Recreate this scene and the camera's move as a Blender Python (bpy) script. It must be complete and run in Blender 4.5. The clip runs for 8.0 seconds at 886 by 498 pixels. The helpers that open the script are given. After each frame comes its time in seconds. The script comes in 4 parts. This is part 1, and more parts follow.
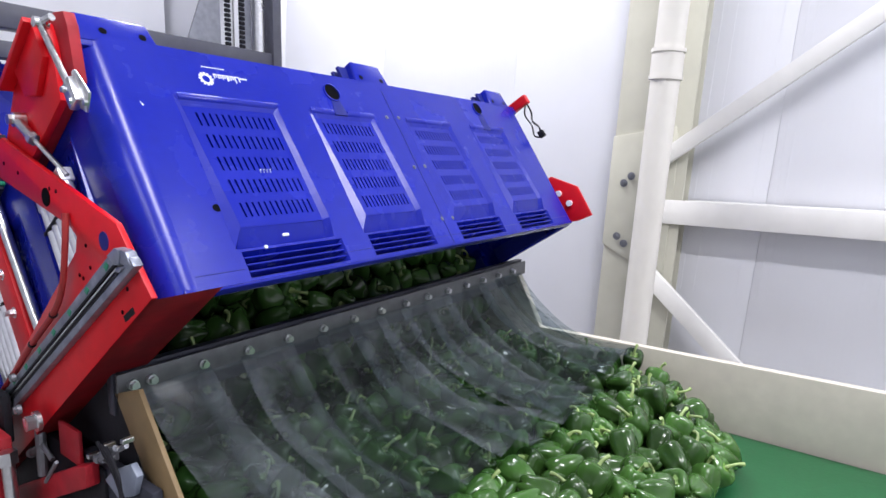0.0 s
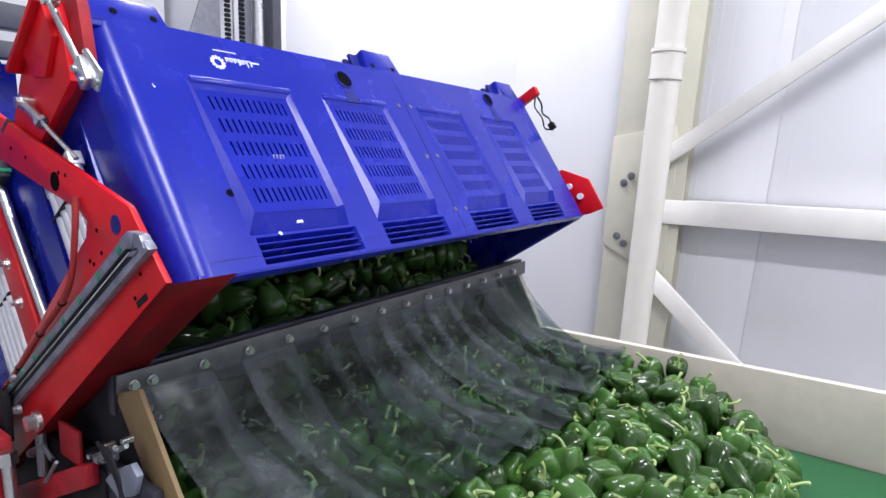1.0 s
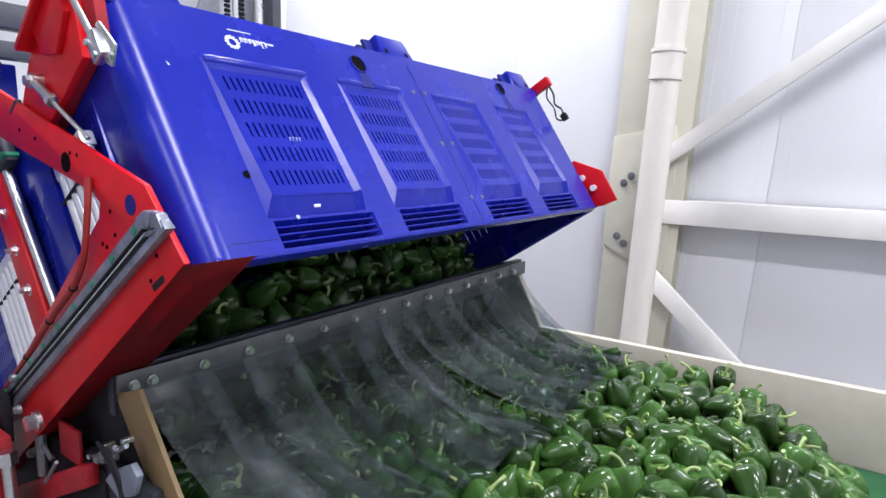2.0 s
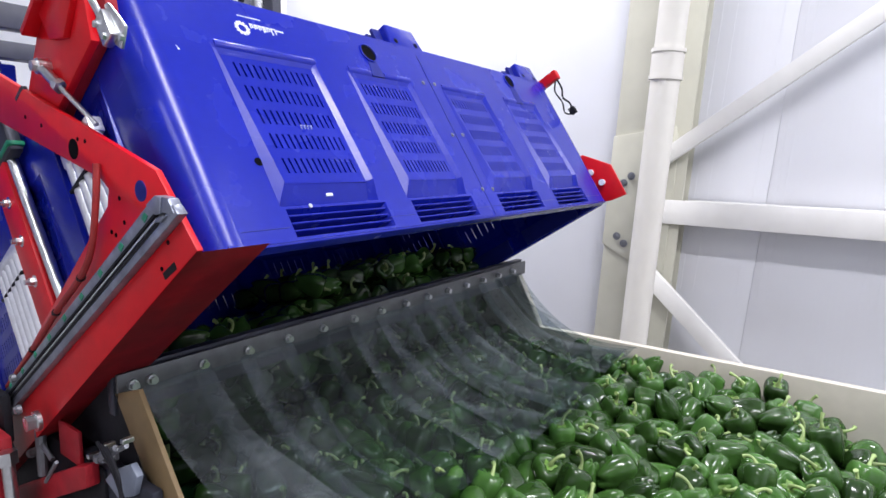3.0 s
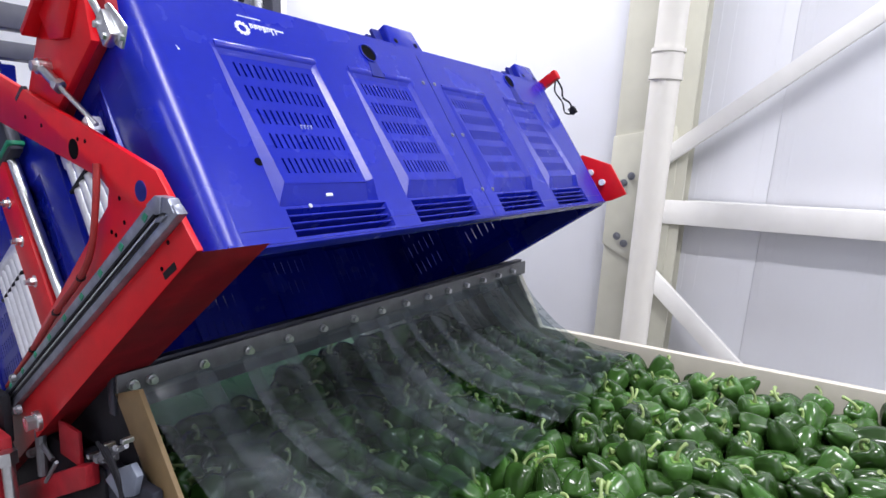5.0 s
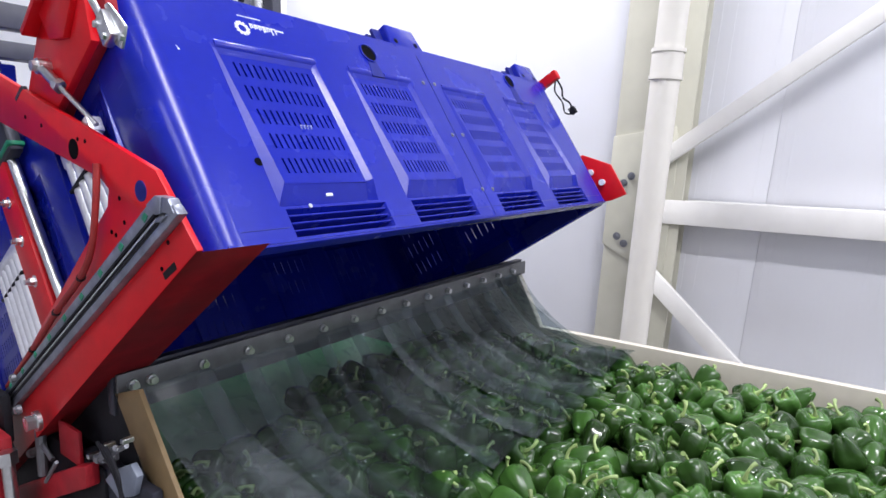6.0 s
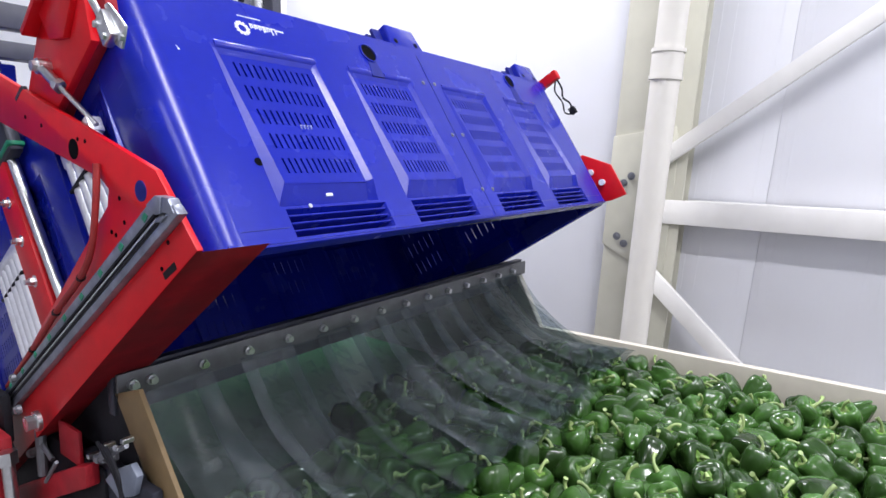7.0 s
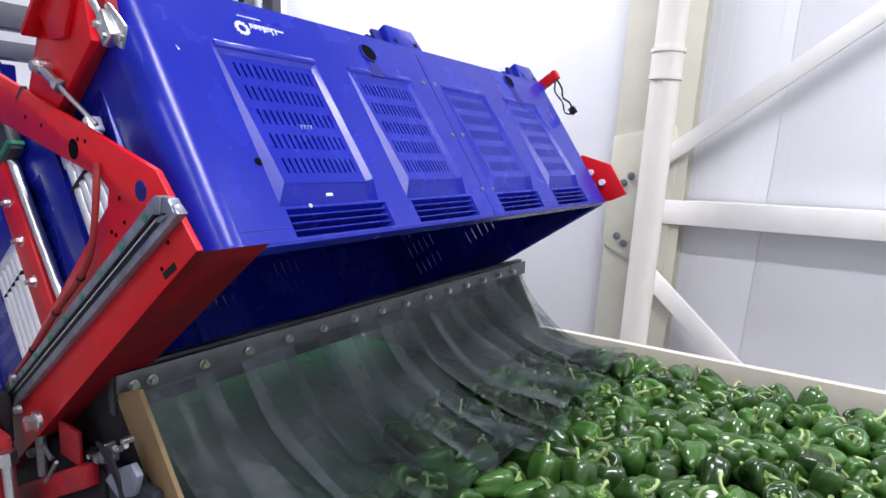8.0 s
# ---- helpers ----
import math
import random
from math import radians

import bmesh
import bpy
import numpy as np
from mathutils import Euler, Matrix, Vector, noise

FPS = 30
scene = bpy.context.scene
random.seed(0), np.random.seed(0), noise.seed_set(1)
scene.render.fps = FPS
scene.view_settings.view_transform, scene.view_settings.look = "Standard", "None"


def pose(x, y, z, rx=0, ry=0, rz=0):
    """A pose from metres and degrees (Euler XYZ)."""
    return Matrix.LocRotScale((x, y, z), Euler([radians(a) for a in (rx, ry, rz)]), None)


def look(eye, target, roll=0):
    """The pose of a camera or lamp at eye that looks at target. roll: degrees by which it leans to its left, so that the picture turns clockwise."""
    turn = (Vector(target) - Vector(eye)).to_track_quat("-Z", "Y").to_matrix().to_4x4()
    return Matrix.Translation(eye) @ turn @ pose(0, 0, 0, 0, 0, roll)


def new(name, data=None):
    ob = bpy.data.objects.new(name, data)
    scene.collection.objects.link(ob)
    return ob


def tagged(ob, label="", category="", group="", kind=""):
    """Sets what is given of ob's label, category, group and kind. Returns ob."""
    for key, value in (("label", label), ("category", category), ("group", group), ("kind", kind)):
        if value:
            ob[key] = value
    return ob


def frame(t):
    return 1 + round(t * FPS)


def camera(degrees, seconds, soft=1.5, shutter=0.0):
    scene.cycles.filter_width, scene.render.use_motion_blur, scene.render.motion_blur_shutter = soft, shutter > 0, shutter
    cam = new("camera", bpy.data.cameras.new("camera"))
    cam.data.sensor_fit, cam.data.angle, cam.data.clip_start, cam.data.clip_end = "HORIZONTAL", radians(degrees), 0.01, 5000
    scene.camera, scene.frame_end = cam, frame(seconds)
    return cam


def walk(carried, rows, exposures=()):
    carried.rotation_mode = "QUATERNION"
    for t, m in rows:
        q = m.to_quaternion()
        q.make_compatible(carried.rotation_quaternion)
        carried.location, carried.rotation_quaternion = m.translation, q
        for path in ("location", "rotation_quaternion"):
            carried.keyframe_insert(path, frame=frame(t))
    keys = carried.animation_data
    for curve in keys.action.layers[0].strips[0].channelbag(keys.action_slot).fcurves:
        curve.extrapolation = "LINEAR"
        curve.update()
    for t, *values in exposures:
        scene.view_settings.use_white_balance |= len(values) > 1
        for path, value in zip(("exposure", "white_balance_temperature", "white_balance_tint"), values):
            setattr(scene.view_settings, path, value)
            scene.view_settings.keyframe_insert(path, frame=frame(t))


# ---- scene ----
cam = camera(75.07, 8.0)
EYE = Vector((0.0, 0.0, 1.62))
AHEAD = Vector((0.80615, 0.57068, -0.15634))
VIEW = look(EYE, EYE + AHEAD, 1.357)
walk(cam, [(0.0, VIEW), (8.0, VIEW)], exposures=[(0.0, 0.0), (8.0, 0.0)])

# ---- light ----
world = bpy.data.worlds.new("hall_air")
scene.world = world
world.use_nodes = True
world.node_tree.nodes["Background"].inputs[0].default_value = (0.75, 0.82, 1.0, 1)
world.node_tree.nodes["Background"].inputs[1].default_value = 0.1
LAMPS = [(2.0, 2.3, 122, 90), (0.15, -0.95, 128, 90), (2.1, -2.2, 84, 90), (-1.9, -0.5, 42, 90)]
for lx, ly, power, way in LAMPS:
    data = bpy.data.lights.new("ceiling_lamp_light", "AREA")
    data.shape, data.size, data.size_y, data.energy = "RECTANGLE", 1.6, 0.22, power
    data.color = (0.955, 0.948, 1.0)
    lamp = new("ceiling_lamp_light", data)
    lamp.matrix_world = pose(lx, ly, 4.32, 0, 0, way)

# ---- materials ----


def material(name, base, rough=0.5, metal=0.0, spread=0.12, scale=30.0, bump=0.05, coat=0.0, stain=None, stain_scale=4.0, island=0.0, spec=0.5, obj=0.0, ribs=0.0, scuff=None):
    m = bpy.data.materials.new(name)
    m.use_nodes = True
    nt = m.node_tree
    n, l = nt.nodes, nt.links
    b = n["Principled BSDF"]
    tc = n.new("ShaderNodeTexCoord")
    fine = n.new("ShaderNodeTexNoise")
    fine.inputs["Scale"].default_value, fine.inputs["Detail"].default_value = scale, 5
    big = n.new("ShaderNodeTexNoise")
    big.inputs["Scale"].default_value, big.inputs["Detail"].default_value = stain_scale, 4
    l.new(tc.outputs["Object"], fine.inputs["Vector"])
    l.new(tc.outputs["Object"], big.inputs["Vector"])
    ramp = n.new("ShaderNodeValToRGB")
    dark = [c * (1 - spread) for c in base]
    light = [min(1, c * (1 + spread)) for c in base]
    ramp.color_ramp.elements[0].position, ramp.color_ramp.elements[0].color = 0.3, (*dark, 1)
    ramp.color_ramp.elements[1].position, ramp.color_ramp.elements[1].color = 0.7, (*light, 1)
    l.new(fine.outputs[0], ramp.inputs[0])
    out = ramp.outputs[0]
    if stain:
        mix = n.new("ShaderNodeMix")
        mix.data_type = "RGBA"
        r2 = n.new("ShaderNodeValToRGB")
        r2.color_ramp.elements[0].position, r2.color_ramp.elements[1].position = 0.5, 0.75
        r2.color_ramp.elements[1].color = (0.7, 0.7, 0.7, 1)
        l.new(big.outputs[0], r2.inputs[0])
        l.new(r2.outputs[0], mix.inputs[0])
        l.new(out, mix.inputs[6])
        mix.inputs[7].default_value = (*stain, 1)
        out = mix.outputs[2]
    if scuff:
        mp = n.new("ShaderNodeMapping")
        mp.inputs["Scale"].default_value, mp.inputs["Rotation"].default_value = (9, 9, 130), (0.4, 0.3, 0.2)
        sc = n.new("ShaderNodeTexNoise")
        sc.inputs["Scale"].default_value, sc.inputs["Detail"].default_value = 2.2, 3
        sr = n.new("ShaderNodeMapRange")
        sr.inputs[1].default_value, sr.inputs[2].default_value, sr.inputs["To Max"].default_value = 0.66, 0.80, 0.5
        m2 = n.new("ShaderNodeMix")
        m2.data_type = "RGBA"
        l.new(tc.outputs["Object"], mp.inputs["Vector"])
        l.new(mp.outputs[0], sc.inputs["Vector"])
        l.new(sc.outputs[0], sr.inputs[0])
        l.new(sr.outputs[0], m2.inputs[0])
        l.new(out, m2.inputs[6])
        m2.inputs[7].default_value = (*scuff, 1)
        out = m2.outputs[2]
    if obj or island:
        info = n.new("ShaderNodeObjectInfo" if obj else "ShaderNodeNewGeometry")
        hsv = n.new("ShaderNodeHueSaturation")
        mr = n.new("ShaderNodeMapRange")
        mr.inputs["To Min"].default_value, mr.inputs["To Max"].default_value = 1 - obj - island, 1 + obj + island
        l.new(info.outputs["Random" if obj else "Random Per Island"], mr.inputs[0])
        l.new(mr.outputs[0], hsv.inputs["Value"])
        l.new(out, hsv.inputs["Color"])
        out = hsv.outputs[0]
    l.new(out, b.inputs["Base Color"])
    rr = n.new("ShaderNodeMapRange")
    rr.inputs["To Min"].default_value, rr.inputs["To Max"].default_value = max(0.02, rough - 0.08), min(1, rough + 0.1)
    l.new(big.outputs[0], rr.inputs[0])
    l.new(rr.outputs[0], b.inputs["Roughness"])
    b.inputs["Metallic"].default_value = metal
    b.inputs["Coat Weight"].default_value = coat
    b.inputs["Coat Roughness"].default_value = 0.08
    b.inputs["Specular IOR Level"].default_value = spec
    if ribs:
        wv = n.new("ShaderNodeTexWave")
        wv.bands_direction, wv.inputs["Scale"].default_value, wv.inputs["Distortion"].default_value = "Y", ribs, 0.3
        l.new(tc.outputs["Object"], wv.inputs["Vector"])
        rb = n.new("ShaderNodeBump")
        rb.inputs["Strength"].default_value, rb.inputs["Distance"].default_value = 0.13, 0.002
        l.new(wv.outputs[1], rb.inputs["Height"])
        l.new(rb.outputs[0], b.inputs["Normal"])
    elif bump:
        bp = n.new("ShaderNodeBump")
        bp.inputs["Strength"].default_value, bp.inputs["Distance"].default_value = bump, 0.01
        l.new(fine.outputs[0], bp.inputs["Height"])
        l.new(bp.outputs[0], b.inputs["Normal"])
    return m


BLUE = material("blue_plastic", (0.006, 0.014, 0.30), 0.25, spread=0.06, scale=60, bump=0.02, spec=0.27, stain=(0.009, 0.018, 0.36), stain_scale=9, scuff=(0.05, 0.07, 0.42))
# Darker copy of the bin's blue: shade of recesses, and joint lines.
BLUE_DARK = material("darkened_blue_plastic", (0.008, 0.014, 0.18), 0.5, spread=0.08, scale=60, bump=0.02, spec=0.25)
RED = material("red_paint", (0.60, 0.005, 0.012), 0.36, spread=0.06, scale=40, bump=0.02, stain=(0.40, 0.006, 0.014), stain_scale=6, scuff=(0.45, 0.04, 0.05), spec=0.3)
# Worn, grimy red that is also a darker copy of RED for shaded parts.
RED_WORN_SHADE = material("worn_shaded_red_paint", (0.34, 0.012, 0.022), 0.5, spread=0.2, scale=30, bump=0.04, stain=(0.12, 0.035, 0.035), stain_scale=5, scuff=(0.3, 0.08, 0.08), spec=0.3)
PRINT_DULL = material("faded_print", (0.3, 0.33, 0.55), 0.5, spread=0.1, scale=80, bump=0.0)
STEEL = material("brushed_steel", (0.62, 0.63, 0.65), 0.28, 1.0, spread=0.1, scale=90, bump=0.03)
GREY_STEEL = material("grey_steel", (0.23, 0.24, 0.27), 0.45, 0.6, spread=0.12, scale=50)
DARK_STEEL = material("dark_painted_steel", (0.045, 0.048, 0.066), 0.45, 0.3, spread=0.15, scale=40, spec=0.3)
WHITE_WALL = material("white_panel", (0.80, 0.81, 0.86), 0.4, spread=0.02, scale=3, bump=0.01, stain=(0.74, 0.74, 0.77), stain_scale=1.5, ribs=12.0)
CREAM = material("cream_paint", (0.58, 0.57, 0.48), 0.45, spread=0.03, scale=12, bump=0.02, stain=(0.5, 0.49, 0.41), stain_scale=5)
WHITE_PAINT = material("white_paint", (0.8, 0.79, 0.77), 0.4, spread=0.03, scale=12, bump=0.02)
PVC = material("white_pipe_plastic", (0.74, 0.715, 0.66), 0.32, spread=0.03, scale=10, bump=0.01)
BOARD = material("beige_board", (0.55, 0.51, 0.44), 0.5, spread=0.05, scale=25, bump=0.03, stain=(0.47, 0.44, 0.38), stain_scale=6)
EDGE = material("tan_board_edge", (0.20, 0.135, 0.062), 0.6, spread=0.1, scale=40, bump=0.05)
BELT = material("green_belt", (0.012, 0.10, 0.035), 0.4, spread=0.08, scale=120, bump=0.06, stain=(0.02, 0.13, 0.05), stain_scale=5)
CONCRETE = material("grey_concrete", (0.3, 0.3, 0.29), 0.6, spread=0.1, scale=20, stain=(0.25, 0.25, 0.24))
CEILING = material("white_ceiling", (0.75, 0.75, 0.77), 0.6, spread=0.03, scale=5)
BLACK = material("black_rubber", (0.010, 0.010, 0.014), 0.6, spread=0.2, scale=60, spec=0.2)
PRINT = material("white_print", (0.78, 0.8, 0.85), 0.5, spread=0.05, scale=60, bump=0)
PEPPER = material("green_pepper_skin", (0.033, 0.085, 0.017), 0.17, spread=0.35, scale=14, bump=0.02, coat=0.12, obj=0.55, spec=0.42)
STEM = material("pale_green_stem", (0.26, 0.35, 0.13), 0.42, spread=0.2, scale=80, bump=0.05, obj=0.3)

PEPPER_MANY = material("green_pepper_skin_heap", (0.030, 0.078, 0.016), 0.19, spread=0.35, scale=14, bump=0.02, coat=0.1, spec=0.4, island=0.5)
LABEL = material("pale_grey_plastic", (0.2, 0.23, 0.3), 0.4, spread=0.08, scale=40)
DARK_GREY = material("dark_grey_paint", (0.075, 0.078, 0.10), 0.45, spread=0.1, scale=30, stain=(0.06, 0.06, 0.08))
RAIL_GREY = material("dark_grey_strap", (0.11, 0.115, 0.125), 0.4, 0.2, spread=0.15, scale=50)
CALYX = material("green_calyx", (0.11, 0.22, 0.03), 0.5, spread=0.25, scale=90, bump=0.05, obj=0.3)
ALUMINIUM = material("bright_aluminium", (0.82, 0.83, 0.86), 0.36, 0.85, spread=0.06, scale=80, bump=0.02)
GUIDE_STEEL = material("worn_guide_steel", (0.27, 0.29, 0.36), 0.38, 0.7, spread=0.3, scale=45, stain=(0.12, 0.125, 0.16), stain_scale=14)
# Black for discs laid on uncut plates, painting the dark inside of holes.
HOLE = material("hole_shade", (0.004, 0.004, 0.006), 0.9, spread=0.2, scale=60, bump=0, spec=0.05)
GREEN_MARK = material("green_plastic", (0.01, 0.25, 0.13), 0.45, spread=0.1, scale=60)
RED_HOSE = material("dull_red_hose", (0.3, 0.02, 0.02), 0.5, spread=0.15, scale=60)

# ---- mesh helpers ----


def bm_box(x0, y0, z0, x1, y1, z1, bevel=0.0, seg=2, bm=None):
    own = bmesh.new()
    bmesh.ops.create_cube(own, size=1)
    for v in own.verts:
        v.co = Vector(((x0 + x1) / 2 + v.co.x * (x1 - x0), (y0 + y1) / 2 + v.co.y * (y1 - y0), (z0 + z1) / 2 + v.co.z * (z1 - z0)))
    if bevel:
        bmesh.ops.bevel(own, geom=own.edges[:], offset=bevel, segments=seg, affect="EDGES", profile=0.5)
    return join(bm, own)


def join(bm, own):
    if bm is None:
        return own
    data = bpy.data.meshes.new("tmp")
    own.to_mesh(data)
    own.free()
    bm.from_mesh(data)
    bpy.data.meshes.remove(data)
    return bm


def bm_tube(a, b, r, seg=20, r2=None, bm=None, ends=True):
    a, b = Vector(a), Vector(b)
    own = bmesh.new()
    bmesh.ops.create_cone(own, cap_ends=ends, segments=seg, radius1=r, radius2=r if r2 is None else r2, depth=(b - a).length)
    m = Matrix.Translation((a + b) / 2) @ (b - a).to_track_quat("Z", "Y").to_matrix().to_4x4()
    bmesh.ops.transform(own, matrix=m, verts=own.verts)
    return join(bm, own)


def bm_prism(outline, axis, a, b, bevel=0.0, bm=None):
    """An outline of (u, v) pairs pushed along an axis from a to b: axis x takes (y, z), y takes (x, z), z takes (x, y)."""
    own = bmesh.new()
    spot = {"x": lambda u, v, w: (w, u, v), "y": lambda u, v, w: (u, w, v), "z": lambda u, v, w: (u, v, w)}[axis]
    low = [own.verts.new(spot(u, v, a)) for u, v in outline]
    high = [own.verts.new(spot(u, v, b)) for u, v in outline]
    n = len(outline)
    own.faces.new(low)
    own.faces.new(high[::-1])
    for i in range(n):
        own.faces.new((low[i], high[i], high[(i + 1) % n], low[(i + 1) % n]))
    bmesh.ops.recalc_face_normals(own, faces=own.faces)
    if bevel:
        bmesh.ops.bevel(own, geom=own.edges[:], offset=bevel, segments=2, affect="EDGES", profile=0.5)
    return join(bm, own)


def bm_path(points, r, seg=8, bm=None):
    """A round cable or rod along points; r is one radius or one for each point."""
    own = bmesh.new()
    pts = [Vector(p) for p in points]
    rings = []
    radii = r if isinstance(r, list) else [r] * len(pts)
    for i, p in enumerate(pts):
        r = radii[i]
        d = (pts[min(i + 1, len(pts) - 1)] - pts[max(i - 1, 0)]).normalized()
        q = d.to_track_quat("Z", "Y")
        rings.append([own.verts.new(p + q @ Vector((r * math.cos(2 * math.pi * k / seg), r * math.sin(2 * math.pi * k / seg), 0))) for k in range(seg)])
    for a, b in zip(rings, rings[1:]):
        for k in range(seg):
            own.faces.new((a[k], a[(k + 1) % seg], b[(k + 1) % seg], b[k]))
    own.faces.new(rings[0][::-1])
    own.faces.new(rings[-1])
    bmesh.ops.recalc_face_normals(own, faces=own.faces)
    return join(bm, own)


def mesh_of(name, bm, mat, smooth=29):
    data = bpy.data.meshes.new(name)
    bm.to_mesh(data)
    bm.free()
    data.materials.append(mat)
    if smooth:
        data.polygons.foreach_set("use_smooth", [True] * len(data.polygons))
        data.set_sharp_from_angle(angle=radians(smooth))
    return data


def part(name, bm, mat, parent=None, label="", smooth=29):
    ob = new(name, mesh_of(name, bm, mat, smooth))
    if parent is not None:
        ob.parent = parent
    if label:
        tagged(ob, label)
    return ob


def root(name, m, label, category, group=""):
    ob = new(name)
    ob.matrix_world = m
    return tagged(ob, label, category, group)


def setting(name, bm, mat, label, category):
    return tagged(part(name, bm, mat), label, category, kind="structure")


# ---- the hall ----
WALL_X = 2.95
LEAN = 0.042
setting("floor", bm_box(-4.2, -4.2, -0.2, WALL_X, 5.2, 0.0), CONCRETE, "grey concrete floor of the hall", "floor")
setting("ceiling", bm_box(-4.2, -4.2, 4.4, WALL_X + 0.2, 5.2, 4.6), CEILING, "white panelled ceiling", "ceiling")
setting("wall_south", bm_box(-4.2, -4.4, 0, WALL_X, -4.2, 4.4), WHITE_WALL, "plain white hall wall", "wall")
setting("wall_north", bm_box(-4.2, 5.2, 0, WALL_X, 5.4, 4.4), WHITE_WALL, "plain white hall wall", "wall")
setting("wall_west", bm_box(-4.4, -4.2, 0, -4.2, 5.2, 4.4), WHITE_WALL, "plain white hall wall", "wall")
wall = setting("wall_east", bm_box(WALL_X + 0.06, -4.2, 0, WALL_X + 0.2, 5.2, 4.4), WHITE_WALL, "white wall of tall insulated metal panels", "wall")
for k in range(-4, 6):
    y0 = 0.68 + k
    for a, b in ((y0 - 1.0, y0 - 0.3645), (y0 - 0.3630, y0 - 0.0015)) if k < 1 else ((y0 - 1.0, y0 - 0.001),):
        skew = [(a + 1.2 * 0.058, 0.4), (b + 1.2 * 0.058, 0.4), (b - 2.79 * 0.058, 4.39), (a - 2.79 * 0.058, 4.39)]
        part("panel", bm_prism(skew, "x", WALL_X + 0.053, WALL_X + 0.06, 0.0015), WHITE_WALL, wall)


for y in (0.625, 0.565, 0.373, 0.283, 0.250, -0.10, -0.16):
    # faint pressed ribs of the metal sheets
    skew = [(y + 0.6 * 0.058, 1.0), (y + 0.6 * 0.058 + 0.003, 1.0), (y - 2.7 * 0.058 + 0.003, 4.3), (y - 2.7 * 0.058, 4.3)]
    part("rib", bm_prism(skew, "x", WALL_X + 0.0515, WALL_X + 0.0535), WHITE_WALL, wall)


def upright(y, z):
    """A pose that leans a wall fitting a little along the wall, turned about the height z."""
    return Matrix.Translation((0, y, z)) @ Matrix.Rotation(LEAN, 4, "X") @ Matrix.Translation((0, -y, -z))


def column():
    c = root("steel_column", upright(0.9, 1.6), "cream painted steel column against the wall", "column")
    part("flange", bm_box(2.885, 0.655, 0, 2.897, 1.010, 4.36, 0.002), CREAM, c)
    part("flange", bm_box(2.988, 0.655, 0, 3.0, 1.010, 4.36, 0.002), CREAM, c)
    part("web", bm_box(2.897, 0.826, 0, 2.988, 0.838, 4.36), CREAM, c)
    part("gusset_plate", bm_prism([(1.014, 1.20), (1.014, 1.74), (0.72, 1.80), (0.70, 1.74), (0.70, 1.10), (0.78, 1.09)], "x", 2.873, 2.885, 0.002), CREAM, c)
    for y, z in ((0.937, 1.515), (0.904, 1.552), (0.943, 1.247), (0.905, 1.215)):
        s = bm_tube((2.873, y, z), (2.863, y, z), 0.013, 6)
        bm_tube((2.8735, y, z), (2.870, y, z), 0.019, 18, bm=s)
        bm_tube((2.864, y, z), (2.855, y, z), 0.008, 12, bm=s)
        part("bolt", s, GREY_STEEL, c)
    part("base_plate", bm_box(2.80, 0.60, 0.0, 3.0, 1.06, 0.025, 0.003), CREAM, c)
    return c


column()
girt = root("wall_girt", pose(0, 0, 0), "white horizontal steel girt on the wall", "beam")
part("web", bm_box(2.86, -4.19, 1.333, 2.868, 0.80, 1.447, 0.002), WHITE_PAINT, girt)
part("flange", bm_box(2.868, -4.19, 1.439, 2.98, 0.65, 1.447, 0.002), WHITE_PAINT, girt)
part("flange", bm_box(2.868, -4.19, 1.333, 2.98, 0.65, 1.341, 0.002), WHITE_PAINT, girt)


def brace(a, b, wide, label):
    a, b = Vector(a), Vector(b)
    m = Matrix.Translation(a) @ (b - a).to_track_quat("Y", "Z").to_matrix().to_4x4()
    br = root("diagonal_brace", m, label, "brace")
    n = (b - a).length
    part("bar", bm_box(-0.016, 0.05, -wide, 0.016, n - 0.05, wide, 0.004), WHITE_PAINT, br)
    part("end_plate", bm_box(-0.012, 0, -wide * 0.8, 0.012, 0.05, wide * 0.8, 0.002), WHITE_PAINT, br)
    part("end_plate", bm_box(-0.012, n - 0.05, -wide * 0.8, 0.012, n, wide * 0.8, 0.002), WHITE_PAINT, br)
    return br


brace((2.842, 0.79, 1.613), (2.842, -1.17, 3.065), 0.036, "white diagonal steel brace rising from the column")
brace((2.842, 0.84, 1.136), (2.842, -0.12, 0.256), 0.042, "white diagonal steel brace falling from the column")

pipe = root("downpipe", upright(0.742, 1.8), "white plastic downpipe with a socket joint", "pipe")
PX, PY = 2.70, 0.742
part("tube", bm_tube((PX, PY, 0), (PX, PY, 4.39), 0.062, 40), PVC, pipe)
sock = bm_tube((PX, PY, 1.985), (PX, PY, 2.105), 0.068, 40)
bm_tube((PX, PY, 2.095), (PX, PY, 2.112), 0.073, 40, bm=sock)
bm_tube((PX, PY, 1.98), (PX, PY, 1.995), 0.0715, 40, bm=sock)
part("socket", sock, PVC, pipe)

# ---- conveyor and hopper ----
BELT_Z = 0.93
conveyor = root("belt_conveyor", pose(0, 0, 0), "flat green belt conveyor with beige side boards", "conveyor")
part("belt", bm_box(0.41, -1.6, BELT_Z - 0.012, 1.59, 1.55, BELT_Z, 0.003), BELT, conveyor, "smooth dark green belt")
part("frame", bm_box(0.36, -1.58, BELT_Z - 0.16, 1.64, 1.53, BELT_Z - 0.03, 0.004), GREY_STEEL, conveyor)
SIDE = [(0.86, 1.285), (0.835, 1.255), (0.755, 1.105), (-1.6, 1.13), (-1.6, 0.80), (1.5, 0.80), (1.5, 1.0), (0.90, 1.285)]
part("side_board", bm_prism(SIDE, "x", 1.6, 1.625, 0.002), BOARD, conveyor, "beige side board")
